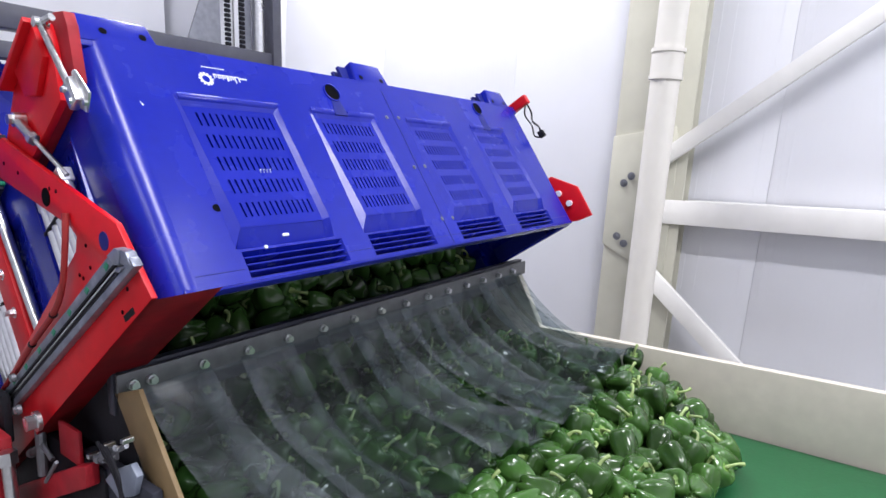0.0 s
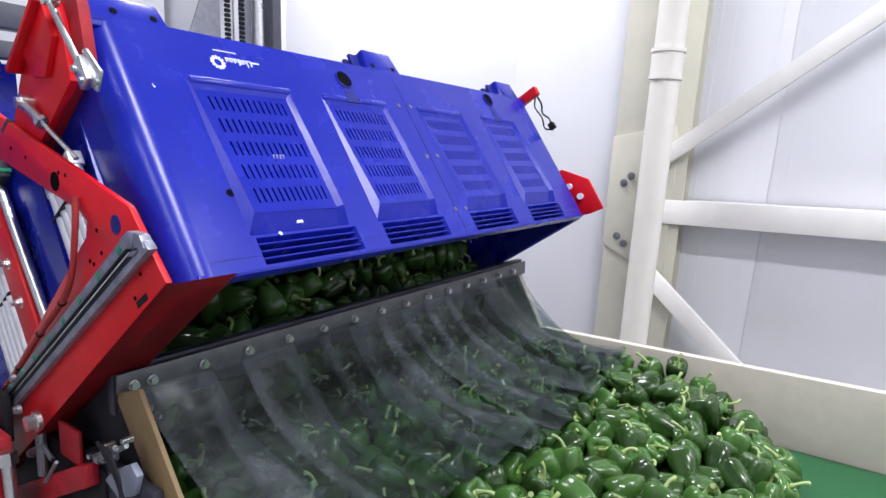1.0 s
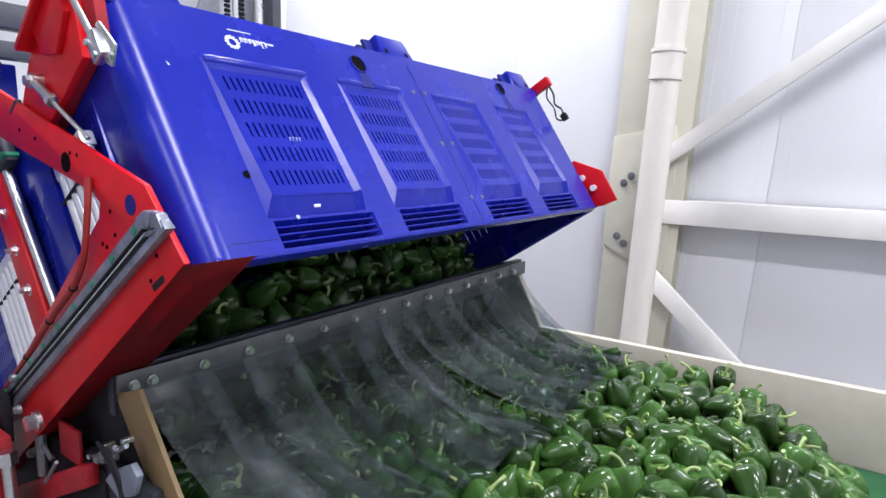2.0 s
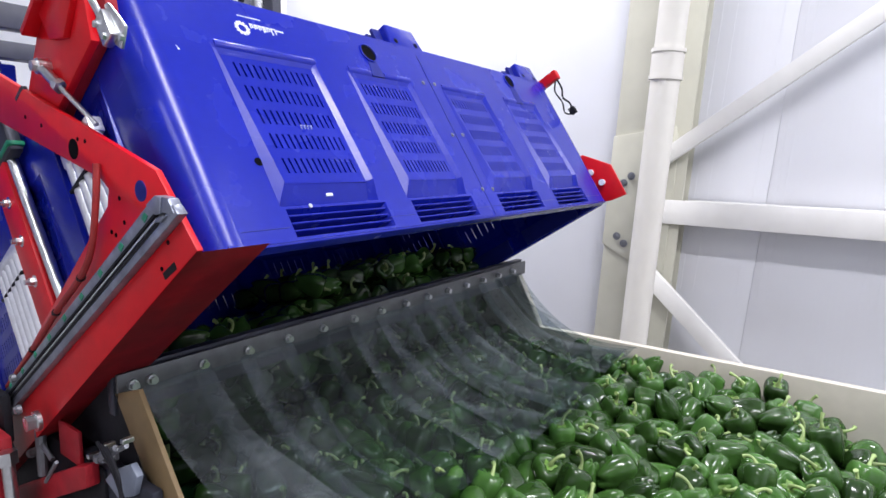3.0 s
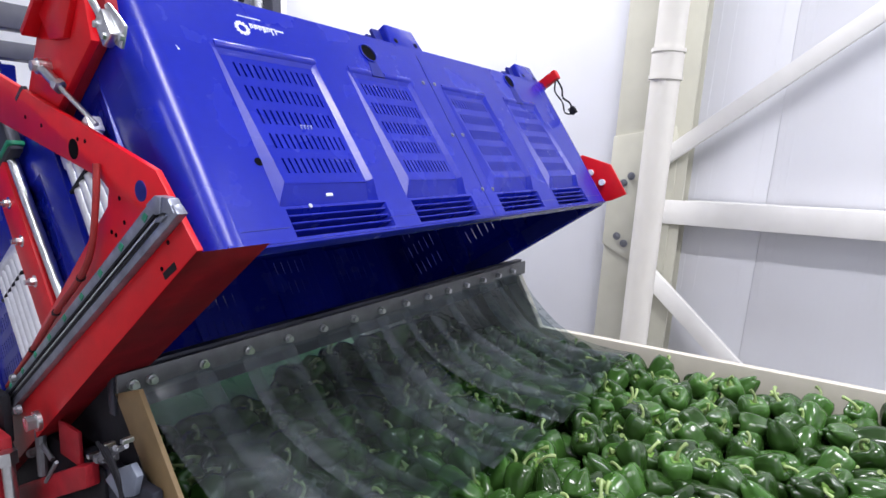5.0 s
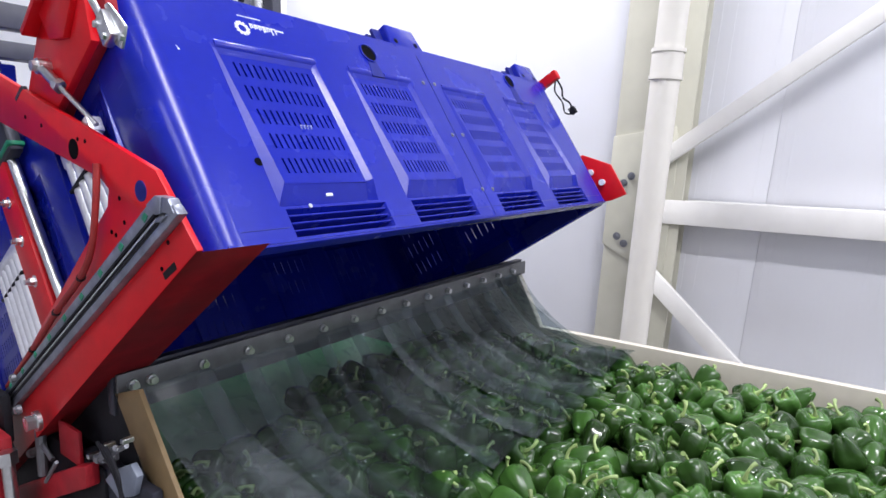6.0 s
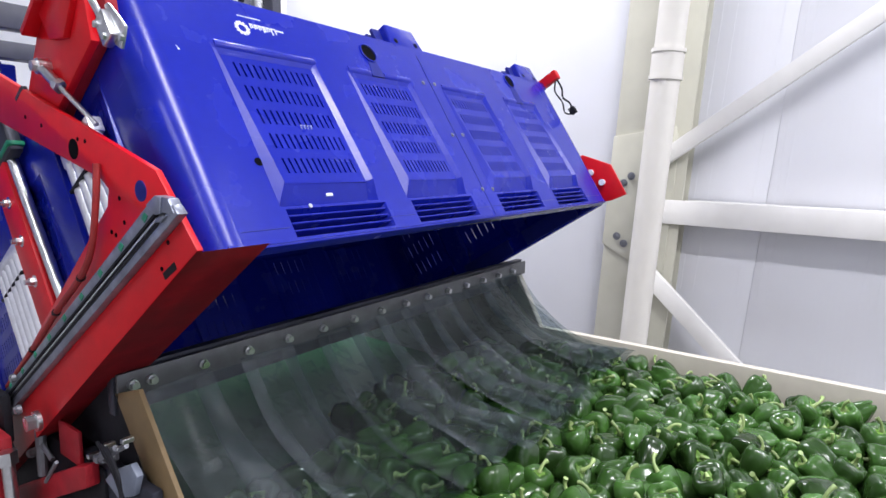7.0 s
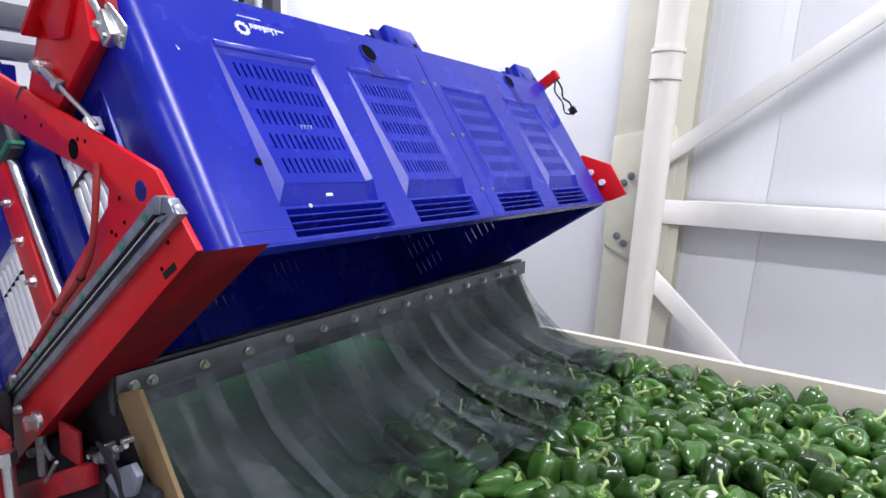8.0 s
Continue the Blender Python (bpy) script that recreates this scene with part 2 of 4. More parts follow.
NEAR = [(0.838, 1.272), (0.769, 1.296), (0.551, 0.99), (-1.6, 0.99), (-1.6, 0.80), (0.60, 0.80), (0.629, 0.99)]
part("side_board", bm_prism(NEAR, "x", 0.372, 0.379, 0.001), EDGE, conveyor, "tan painted side board")
for lx, ly in ((0.45, -1.4), (1.55, -1.4), (0.45, 1.4), (1.55, 1.4)):
    part("leg", bm_box(lx - 0.03, ly - 0.03, 0, lx + 0.03, ly + 0.03, BELT_Z - 0.16, 0.003), GREY_STEEL, conveyor)

rail = root("flap_rail", pose(0, 0, 0), "dark grey steel rail clamping the clear strips", "rail")
part("bar", bm_box(0.372, 0.828, 1.262, 1.625, 0.834, 1.302, 0.001), RAIL_GREY, rail)
part("rear_bar", bm_box(0.372, 0.842, 1.236, 1.625, 0.86, 1.306, 0.001), DARK_STEEL, rail)
for i in range(-2, 15):
    x = 0.504 + 0.0858 * (i if i >= 0 else {-1: -0.98, -2: -1.30}[i])
    if x < 1.6:
        s = bm_tube((x, 0.829, 1.283), (x, 0.822, 1.283), 0.0078, 12)
        bm_tube((x, 0.823, 1.283), (x, 0.815, 1.283), 0.0062, 6, bm=s)
        part("bolt", s, STEEL, rail)

# ---- the flap of clear strips ----


def flap_material():
    m = bpy.data.materials.new("clear_grey_vinyl")
    m.use_nodes = True
    n, l = m.node_tree.nodes, m.node_tree.links
    out, b = n["Material Output"], n["Principled BSDF"]
    b.inputs["Base Color"].default_value = (0.47, 0.51, 0.55, 1)
    b.inputs["Roughness"].default_value = 0.2
    tr = n.new("ShaderNodeBsdfTransparent")
    tr.inputs[0].default_value = (0.66, 0.71, 0.72, 1)
    mix = n.new("ShaderNodeMixShader")
    tc, no = n.new("ShaderNodeTexCoord"), n.new("ShaderNodeTexNoise")
    no.inputs["Scale"].default_value, no.inputs["Detail"].default_value = 9, 6
    l.new(tc.outputs["Object"], no.inputs["Vector"])
    mr = n.new("ShaderNodeMapRange")
    mr.inputs[1].default_value, mr.inputs[2].default_value = 0.3, 0.7
    mr.inputs["To Min"].default_value, mr.inputs["To Max"].default_value = 0.010, 0.105
    l.new(no.outputs[0], mr.inputs[0])
    # milkier edges along each strip: the pale bands of overlaps put into the haze
    sep, ab, edge, add = n.new("ShaderNodeSeparateXYZ"), n.new("ShaderNodeMath"), n.new("ShaderNodeMapRange"), n.new("ShaderNodeMath")
    ab.operation, add.operation = "ABSOLUTE", "ADD"
    l.new(tc.outputs["Object"], sep.inputs[0])
    l.new(sep.outputs[0], ab.inputs[0])
    l.new(ab.outputs[0], edge.inputs[0])
    edge.inputs[1].default_value, edge.inputs[2].default_value = 0.030, 0.046
    edge.inputs["To Max"].default_value = 0.11
    info, vary, mul, mul2 = n.new("ShaderNodeObjectInfo"), n.new("ShaderNodeMapRange"), n.new("ShaderNodeMath"), n.new("ShaderNodeMath")
    mul.operation = mul2.operation = "MULTIPLY"
    vary.inputs["To Min"].default_value, vary.inputs["To Max"].default_value = 0.25, 1.5
    l.new(info.outputs["Random"], vary.inputs[0])
    l.new(edge.outputs[0], mul.inputs[0])
    l.new(vary.outputs[0], mul.inputs[1])
    l.new(mul.outputs[0], mul2.inputs[0])
    l.new(no.outputs[0], mul2.inputs[1])
    l.new(mul2.outputs[0], add.inputs[0])
    milk, mul3 = n.new("ShaderNodeMapRange"), n.new("ShaderNodeMath")
    mul3.operation = "MULTIPLY"
    milk.inputs["To Min"].default_value, milk.inputs["To Max"].default_value = 0.35, 1.5
    l.new(info.outputs["Random"], milk.inputs[0])
    l.new(mr.outputs[0], mul3.inputs[0])
    l.new(milk.outputs[0], mul3.inputs[1])
    # milkier towards the rail: the brighter lit upper part put into the haze
    top_haze, mul4 = n.new("ShaderNodeMapRange"), n.new("ShaderNodeMath")
    mul4.operation = "MULTIPLY"
    top_haze.inputs[1].default_value, top_haze.inputs[2].default_value = -0.17, -0.02
    top_haze.inputs["To Min"].default_value, top_haze.inputs["To Max"].default_value = 0.6, 2.0
    l.new(sep.outputs[2], top_haze.inputs[0])
    l.new(mul3.outputs[0], mul4.inputs[0])
    l.new(top_haze.outputs[0], mul4.inputs[1])
    l.new(mul4.outputs[0], add.inputs[1])
    l.new(add.outputs[0], mix.inputs[0])
    l.new(tr.outputs[0], mix.inputs[1])
    l.new(b.outputs[0], mix.inputs[2])
    l.new(mix.outputs[0], out.inputs["Surface"])
    return m


VINYL = flap_material()
STRIPS = []


def flap_strip(i, rng):
    """One vinyl strip, hung from the rail: its origin is the rail's line."""
    w = 0.115
    bm = bmesh.new()
    nu, nv = 6, 22
    end_y, end_z = -0.385 + rng.uniform(-0.035, 0.03), -0.183 + rng.uniform(-0.02, 0.018)
    curl, twist = rng.uniform(0.006, 0.022), rng.uniform(-0.03, 0.03)
    drift = 0.045 if i == 0 else rng.uniform(-0.012, 0.012)
    ripple, speed = rng.uniform(0.005, 0.013), rng.uniform(6, 11)
    grid = []
    for j in range(nv + 1):
        t = j / nv
        p0, p1, p2 = Vector((0, 0.0)), Vector((-0.11, -0.20)), Vector((end_y, end_z))
        p = p0 * (1 - t) ** 2 + p1 * 2 * t * (1 - t) + p2 * t * t
        row = []
        for k in range(nu + 1):
            u = k / nu - 0.5
            lift = curl * t * math.cos(u * math.pi) + ripple * t * math.sin(speed * t + i * 1.7 + u * 4) + twist * u * t
            row.append(bm.verts.new((u * w + drift * t, p.x - lift * 0.5, p.y + lift)))
        grid.append(row)
    for a, b in zip(grid, grid[1:]):
        for k in range(nu):
            bm.faces.new((a[k], a[k + 1], b[k + 1], b[k]))
    bmesh.ops.solidify(bm, geom=bm.faces[:], thickness=0.002)
    ob = part("vinyl_strip", bm, VINYL, smooth=60)
    tagged(ob, "clear grey vinyl strip hanging from the steel rail", "strip curtain", "strips of the hanging curtain")
    x, y = min(0.461 + i * 0.0858, 1.540), 0.838 if i % 2 else 0.835
    ob.matrix_world = pose(x, y, 1.285)
    STRIPS.append((ob, x, y))


rng = random.Random(5)
for i in range(14):
    flap_strip(i, rng)
# ---- the tipped bin ----
V, N = Vector((0, -0.54598, -0.83780)), Vector((0, -0.83780, 0.54598))
TURN = Matrix(((1, 0, 0), (0, N.y, V.y), (0, N.z, V.z))).to_4x4()
BIN_X, BIN_L, BIN_D, BIN_H = 0.388, 1.222, 0.85, 0.455
LEFT = -0.022
FACE = Vector((0, 0.631, 1.609))
BIN_POSE = Matrix.Translation(FACE + Vector((BIN_X, 0, 0)) - V * 0.335) @ TURN
CRADLE_POSE = Matrix.Translation(FACE) @ TURN
SLIDE = Vector((0, -0.09594, 0.06635))
SLIDING = [(0.0, 0.0), (0.5, 0.152), (1.0, 0.343), (1.5, 0.540), (2.0, 0.739), (2.4, 0.895), (2.65, 0.98), (2.8, 1.0), (4.0, 1.0), (6.0, 1.0), (8.0, 1.0)]
SLIDERS = []
FRONT = [(0.095, 0.282), (0.352, 0.528), (0.629, 0.806), (0.891, 1.068)]
R = 0.038
Z0 = 0.055


def moulded_sheet(x0, x1, holes, mat, name, parent, m):
    """A moulded wall: a sheet with sloped recesses round its panels and grilles. holes: (a, b, low, high, (side, side), deep, tray)."""
    xs = sorted({x0, x1, *[h[0] for h in holes], *[h[1] for h in holes]})
    zs = sorted({Z0, BIN_H - 0.004, *[h[2] for h in holes], *[h[3] for h in holes]})
    bm = bmesh.new()
    grid = {}

    def vert(x, y, z):
        key = (round(x, 5), round(y, 5), round(z, 5))
        if key not in grid:
            grid[key] = bm.verts.new((x, y, z))
        return grid[key]

    for a, b in zip(xs, xs[1:]):
        for c, d in zip(zs, zs[1:]):
            mx, mz = (a + b) / 2, (c + d) / 2
            if any(h[0] < mx < h[1] and h[2] < mz < h[3] for h in holes):
                continue
            bm.faces.new((vert(a, 0, c), vert(b, 0, c), vert(b, 0, d), vert(a, 0, d)))
    for a, b, c, d, sides, deep, tray in holes:
        near, far = sides
        o = [vert(a, 0, c), vert(b, 0, c), vert(b, 0, d), vert(a, 0, d)]
        cut_x = [x for x in xs if a < x < b]
        cut_z = [z for z in zs if c < z < d]
        i = [vert(a + near, -deep, c + 0.010), vert(b - far, -deep, c + 0.010), vert(b - far, -deep, d - tray), vert(a + near, -deep, d - tray)]
        if tray < 0.01:
            for k in range(4):
                bm.faces.new((o[k], o[(k + 1) % 4], i[(k + 1) % 4], i[k]))
            continue
        # the panel stands out more towards its foot: raised lips along both sides, an undercut tray below
        top, foot = c + 0.010, d - tray
        i = [vert(a + near - 0.0005, -deep, top), vert(b - far, -deep, top), vert(b - far - 0.003, 0.005, foot), vert(a + near + 0.0095, 0.005, foot)]
        lip = [vert(a + near - 0.001, 0.0015, top), vert(a + near + 0.009, 0.0105, foot)]
        lip2 = [vert(b - 0.002, 0.001, top), vert(b - 0.003, 0.0115, foot)]
        low = [vert(b - far, -0.012, d), vert(a + near, -0.012, d)]
        for face in ((o[0], o[1], i[1], i[0]), (o[1], lip2[0], i[1]), (i[1], lip2[0], lip2[1], i[2]), (lip2[0], o[1], o[2], lip2[1]), (o[0], lip[0], lip[1], o[3]),
                     (lip[0], i[0], i[3], lip[1]), (i[3], i[2], low[0], low[1]), (o[3], low[1], low[0], o[2]), (o[3], lip[1], low[1]), (lip[1], i[3], low[1]), (o[0], i[0], lip[0]), (o[2], low[0], lip2[1]), (lip2[1], low[0], i[2])):
            bm.faces.new(face)
    bmesh.ops.recalc_face_normals(bm, faces=bm.faces)
    if sum(f.normal.y for f in bm.faces) < 0:
        bmesh.ops.reverse_faces(bm, faces=bm.faces)
    sharp = [e for e in bm.edges if len(e.link_faces) == 2 and e.calc_face_angle(0) > 0.2]
    bmesh.ops.bevel(bm, geom=sharp, offset=0.0014, segments=2, affect="EDGES", profile=0.5, clamp_overlap=True)
    bmesh.ops.solidify(bm, geom=bm.faces[:], thickness=0.0025)
    bmesh.ops.transform(bm, matrix=m, verts=bm.verts)
    return part(name, bm, mat, parent, smooth=10)


def slotted(a, b, c, d, y, cols, rows, m, half=0.0019):
    """A panel pierced by upright slots."""
    bm = bmesh.new()
    mx, pitch = 0.0175, (b - a - 0.0285) / cols
    xs = [a]
    for k in range(cols):
        xs += [a + mx + pitch * (k + 0.5) - half, a + mx + pitch * (k + 0.5) + half]
    xs.append(b)
    step = (d - c - 0.0135) / rows
    zs = [c]
    for k in range(rows):
        zs += [c + 0.0125 + step * k, c + 0.0125 + step * k + step * 0.60]
    zs.append(d)
    vs = []
    for x in xs:
        vs.append([])
        for z in zs:
            f, g = (z - c) / (d - c), (x - a) / (b - a)
            vs[-1].append(bm.verts.new((x + f * (0.0085 * (1 - g) - 0.003 * g), y + 0.010 * f, z)))
    for i in range(len(xs) - 1):
        for j in range(len(zs) - 1):
            if i % 2 and j % 2:
                continue
            bm.faces.new((vs[i][j], vs[i + 1][j], vs[i + 1][j + 1], vs[i][j + 1]))
    bmesh.ops.recalc_face_normals(bm, faces=bm.faces)
    bmesh.ops.solidify(bm, geom=bm.faces[:], thickness=0.0035)
    bmesh.ops.transform(bm, matrix=m, verts=bm.verts)
    return bm


def bin_wall(b, name, x0, x1, panels, m, cols=5):
    holes = []
    for a, c in panels:
        holes += [(a - 0.0052, c - 0.004, 0.148, 0.401, (0.0072, 0.0110), 0.005, 0.031), (a + 0.002, c + 0.008, 0.406, 0.4465, (0.004, 0.012), 0.022, 0.002)]
    w = moulded_sheet(x0, x1, holes, BLUE, name, b, m)
    for a, c in panels:
        part("slotted_panel", slotted(a + 0.001, c - 0.012, 0.157, 0.3715, -0.0088, cols, 5 if cols > 9 else 3, m, 0.0019 if cols > 9 else 0.0013), BLUE, w)
        # Back plate in darker blue: the shade of the louvre gaps is its colour.
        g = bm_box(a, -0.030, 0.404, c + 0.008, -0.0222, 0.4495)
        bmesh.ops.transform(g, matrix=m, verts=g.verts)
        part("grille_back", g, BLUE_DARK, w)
        for k in range(3):
            z = 0.4135 + k * 0.0108
            s = bm_box(a + 0.004, -0.024, z, c + 0.005, -0.001, z + 0.0028, 0.0008, 1)
            bmesh.ops.transform(s, matrix=m, verts=s.verts)
            part("louvre_slat", s, BLUE, w)
    return w


def disc(x, z, r, y0=-0.002, y1=0.0015, seg=20, bm=None):
    return bm_tube((x, y0, z), (x, y1, z), r, seg, bm=bm)


def plastic_bin():
    b = root("plastic_bin", BIN_POSE, "deep blue plastic bulk bin tipped over the hopper", "bin")
    L, D, H = BIN_L, BIN_D, BIN_H
    front = bin_wall(b, "front_wall", LEFT + R, L - R, FRONT, Matrix(), 13)
    bin_wall(b, "back_wall", R, L - LEFT - R, FRONT, pose(L, -D, 0, 0, 0, 180))
    ends = [(0.09, 0.27), (0.335, 0.515), (0.58, 0.76)]
    bin_wall(b, "end_wall", R, D - R, ends, pose(LEFT, -D, 0, 0, 0, 90), 11)
    bin_wall(b, "end_wall", R, D - R, ends, pose(L, 0, 0, 0, 0, -90))
    for cx, cy, a0 in ((LEFT + R, -R, 90), (L - R, -R, 0), (LEFT + R, -D + R, 180), (L - R, -D + R, 270)):
        ring = [(cx + R * math.cos(radians(a0 + 9 * k)), cy + R * math.sin(radians(a0 + 9 * k))) for k in range(11)]
        ring += [(cx + (R - 0.004) * math.cos(radians(a0 + 9 * k)), cy + (R - 0.004) * math.sin(radians(a0 + 9 * k))) for k in range(10, -1, -1)]
        part("corner", bm_prism(ring, "z", Z0, H - 0.004), BLUE, b)
    rim = bm_box(LEFT + 0.02, -0.026, H - 0.010, L - 0.02, -0.001, H, 0.003)
    bm_box(LEFT + 0.02, -D + 0.001, H - 0.010, L - 0.02, -D + 0.026, H, 0.003, bm=rim)
    bm_box(LEFT + 0.001, -D + 0.02, H - 0.010, LEFT + 0.026, -0.02, H, 0.003, bm=rim)
    bm_box(L - 0.026, -D + 0.02, H - 0.010, L - 0.001, -0.02, H, 0.003, bm=rim)
    part("rim", rim, BLUE, b)
    part("deck", bm_box(LEFT + 0.004, -D + 0.004, Z0 - 0.004, L - 0.004, -0.002, Z0 + 0.02, 0.004), BLUE, b)
    for x0, x1, top in ((LEFT, 0.102, 0.018), (0.522, 0.632, 0.004), (1.072, 1.182, 0.004)):
        for y0, y1 in ((-0.11, 0.0), (-D, -D + 0.11)):
            t = 0.010
            foot = bmesh.new()
            low = x0 + (t if x0 > 0 else 0.008)
            lo = [foot.verts.new(p) for p in ((low, y0, top), (x1 - t, y0, top), (x1 - t, y1, top), (low, y1, top))]
            hi = [foot.verts.new(p) for p in ((x0, y0, Z0 + 0.012), (x1, y0, Z0 + 0.012), (x1, y1, Z0 + 0.012), (x0, y1, Z0 + 0.012))]
            foot.faces.new(lo)
            foot.faces.new(hi)
            for k in range(4):
                foot.faces.new((lo[k], lo[(k + 1) % 4], hi[(k + 1) % 4], hi[k]))
            bmesh.ops.recalc_face_normals(foot, faces=foot.faces)
            bmesh.ops.bevel(foot, geom=foot.edges[:], offset=0.006, segments=3, affect="EDGES", profile=0.5)
            ft = part("foot", foot, BLUE, b)
            if y1 == 0.0:
                for dx in (0.022 - min(0, x0), x1 - x0 - 0.024):
                    part("screw_hole", disc(x0 + dx, 0.046, 0.0055, -0.003, 0.0006), HOLE, ft)
                if x0 > 0:
                    for k in range(5):
                        y = -0.02 - k * 0.017
                        part("rib", bm_box(x0 - 0.016, y - 0.004, 0.010, x0 + 0.01, y + 0.004, 0.052, 0.001, 1), BLUE_DARK, ft)
    for x, z in ((0.566, 0.145), (0.606, 0.143), (0.578, 0.268), (0.616, 0.266), (0.588, 0.393), (0.626, 0.394)):
        s = disc(x, z, 0.0046, -0.002, 0.0012, 16)
        disc(x, z, 0.003, 0.0, 0.0026, 6, s)
        part("bolt", s, GREY_STEEL, b)
    for (a, c), gap in zip(FRONT, (None, 0.4305, None, 0.976)):
        # a rolled lip over each panel, parted where the round opening drains
        spans = [(a + 0.002, gap - 0.017), (gap + 0.017, c - 0.002)] if gap else [(a + 0.002, c - 0.002)]
        for x0, x1 in spans:
            lip = []
            for k in range(13):
                w = radians(-100 + 25 * k)
                lip.append((-0.0065 + 0.0085 * math.cos(w), 0.1440 + 0.0085 * math.sin(w)))
            part("lip", bm_prism(lip, "x", x0, x1, 0.0008), BLUE, front)
    cuts = [LEFT + R] + [x for p in FRONT for x in p] + [L - R]
    for a, c in zip(cuts[::2], cuts[1::2]):
        part("seam", bm_box(a + 0.003, -0.002, 0.4310, c - 0.003, 0.0005, 0.4322), BLUE_DARK, front)
    part("joint_strip", bm_box(0.590, -0.002, 0.075, 0.5925, 0.0008, H - 0.006), BLUE_DARK, b)
    for x, z in ((0.4305, 0.099), (0.976, 0.0835)):
        ring = bmesh.new()
        n = 28
        rows = [[ring.verts.new((x + r * math.cos(2 * math.pi * k / n), y, z + r * math.sin(2 * math.pi * k / n))) for k in range(n)] for r, y in ((0.0205, -0.004), (0.0200, 0.0025), (0.0180, 0.003), (0.0165, -0.02))]
        for p, q in zip(rows, rows[1:]):
            for k in range(n):
                ring.faces.new((p[k], p[(k + 1) % n], q[(k + 1) % n], q[k]))
        bmesh.ops.recalc_face_normals(ring, faces=ring.faces)
        bung = part("bung_ring", ring, BLUE, b)
        # A black disc paints the shade of the opening; the wall stays uncut.
        part("bung_hole", disc(x, z, 0.0172, -0.004, 0.0009, 24), HOLE, bung, "black disc for the shade of a round opening")
        # Flat dark wedge paints the shade of the scooped recess below the ring.
        scoop = [(x - 0.010, z + 0.018), (x + 0.012, z + 0.016), (x + 0.017, 0.151), (x - 0.017, 0.151)]
        part("scoop", bm_prism(scoop, "y", -0.004, 0.0008), BLUE_DARK, bung)
    part("hole", disc(0.0865, 0.335, 0.0062, -0.003, 0.0007), HOLE, b)
    part("clip", bm_box(0.180, -0.012, 0.380, 0.193, -0.0025, 0.388, 0.001, 1), PRINT, b, "small white clip")
    s = disc(0.139, 0.4035, 0.0032, -0.01, 0.002, 12)
    part("screw", s, STEEL, b)
    # printed mark: a toothed ring, a word as plain bars, two small lines
    mark = bmesh.new()
    for k in range(12):
        a = 2 * math.pi * k / 12
        m = Matrix.Translation((0.158 + 0.0098 * math.cos(a), 0.0006, 0.107 + 0.0098 * math.sin(a))) @ Matrix.Rotation(-a, 4, "Y")
        t = bm_box(-0.0028, -0.0002, -0.0018, 0.0028, 0.0002, 0.0018)
        bmesh.ops.transform(t, matrix=m, verts=t.verts)
        join(mark, t)
    for k in range(20):
        a0, a1 = 2 * math.pi * k / 20, 2 * math.pi * (k + 1) / 20
        q = [(0.158 + r * math.cos(a), 0.107 + r * math.sin(a)) for r, a in ((0.0095, a0), (0.0095, a1), (0.0065, a1), (0.0065, a0))]
        bm_prism(q, "y", 0.0003, 0.0008, bm=mark)
    part("printed_mark", mark, PRINT, b, "white printed mark")
    word = bmesh.new()
    x = 0.174
    for wd, ht in ((0.0058, 0.009), (0.0058, 0.009), (0.0058, 0.009), (0.0048, 0.012), (0.0062, 0.009), (0.0092, 0.0135)):
        bm_box(x, 0.0003, 0.0945, x + wd, 0.0008, 0.0965 , bm=word)
        bm_box(x, 0.0003, 0.0945, x + 0.0019, 0.0008, 0.0945 + ht, bm=word)
        bm_box(x + wd - 0.0019, 0.0003, 0.0945, x + wd, 0.0008, 0.0945 + ht * 0.8, bm=word)
        x += wd + 0.0020
    for k in range(9):
        bm_box(0.158 + k * 0.0047, 0.0003, 0.0825, 0.158 + k * 0.0047 + 0.0036, 0.0008, 0.0842, bm=word)
    for k in range(3):
        bm_box(0.2225 + k * 0.005, 0.0003, 0.096, 0.2265 + k * 0.005, 0.0008, 0.099, bm=word)
    part("printed_lines", word, PRINT, b, "white printed bars")
    num = bmesh.new()
    for k in range(4):
        bm_box(0.185 + k * 0.0062, -0.003, 0.272, 0.1863 + k * 0.0062, 0.0012, 0.279, bm=num)
        bm_box(0.185 + k * 0.0062, -0.003, 0.272, 0.1888 + k * 0.0062, 0.0012, 0.2733, bm=num)
    part("printed_code", num, PRINT_DULL, b, "small faded printed bars")
    part("chip", bm_prism([(0.036, 0.162), (0.040, 0.168), (0.0375, 0.1695)], "y", -0.001, 0.0007), PRINT, b, "white scuff")
    SLIDERS.append((b, BIN_POSE.copy()))
    return b


plastic_bin()

# ---- red tipping cradle: x across, y out from the bin's face, z down the bin ----


def plate(outline, x0, x1, bevel=0.0015):
    return bm_prism(outline, "x", x0, x1, bevel)


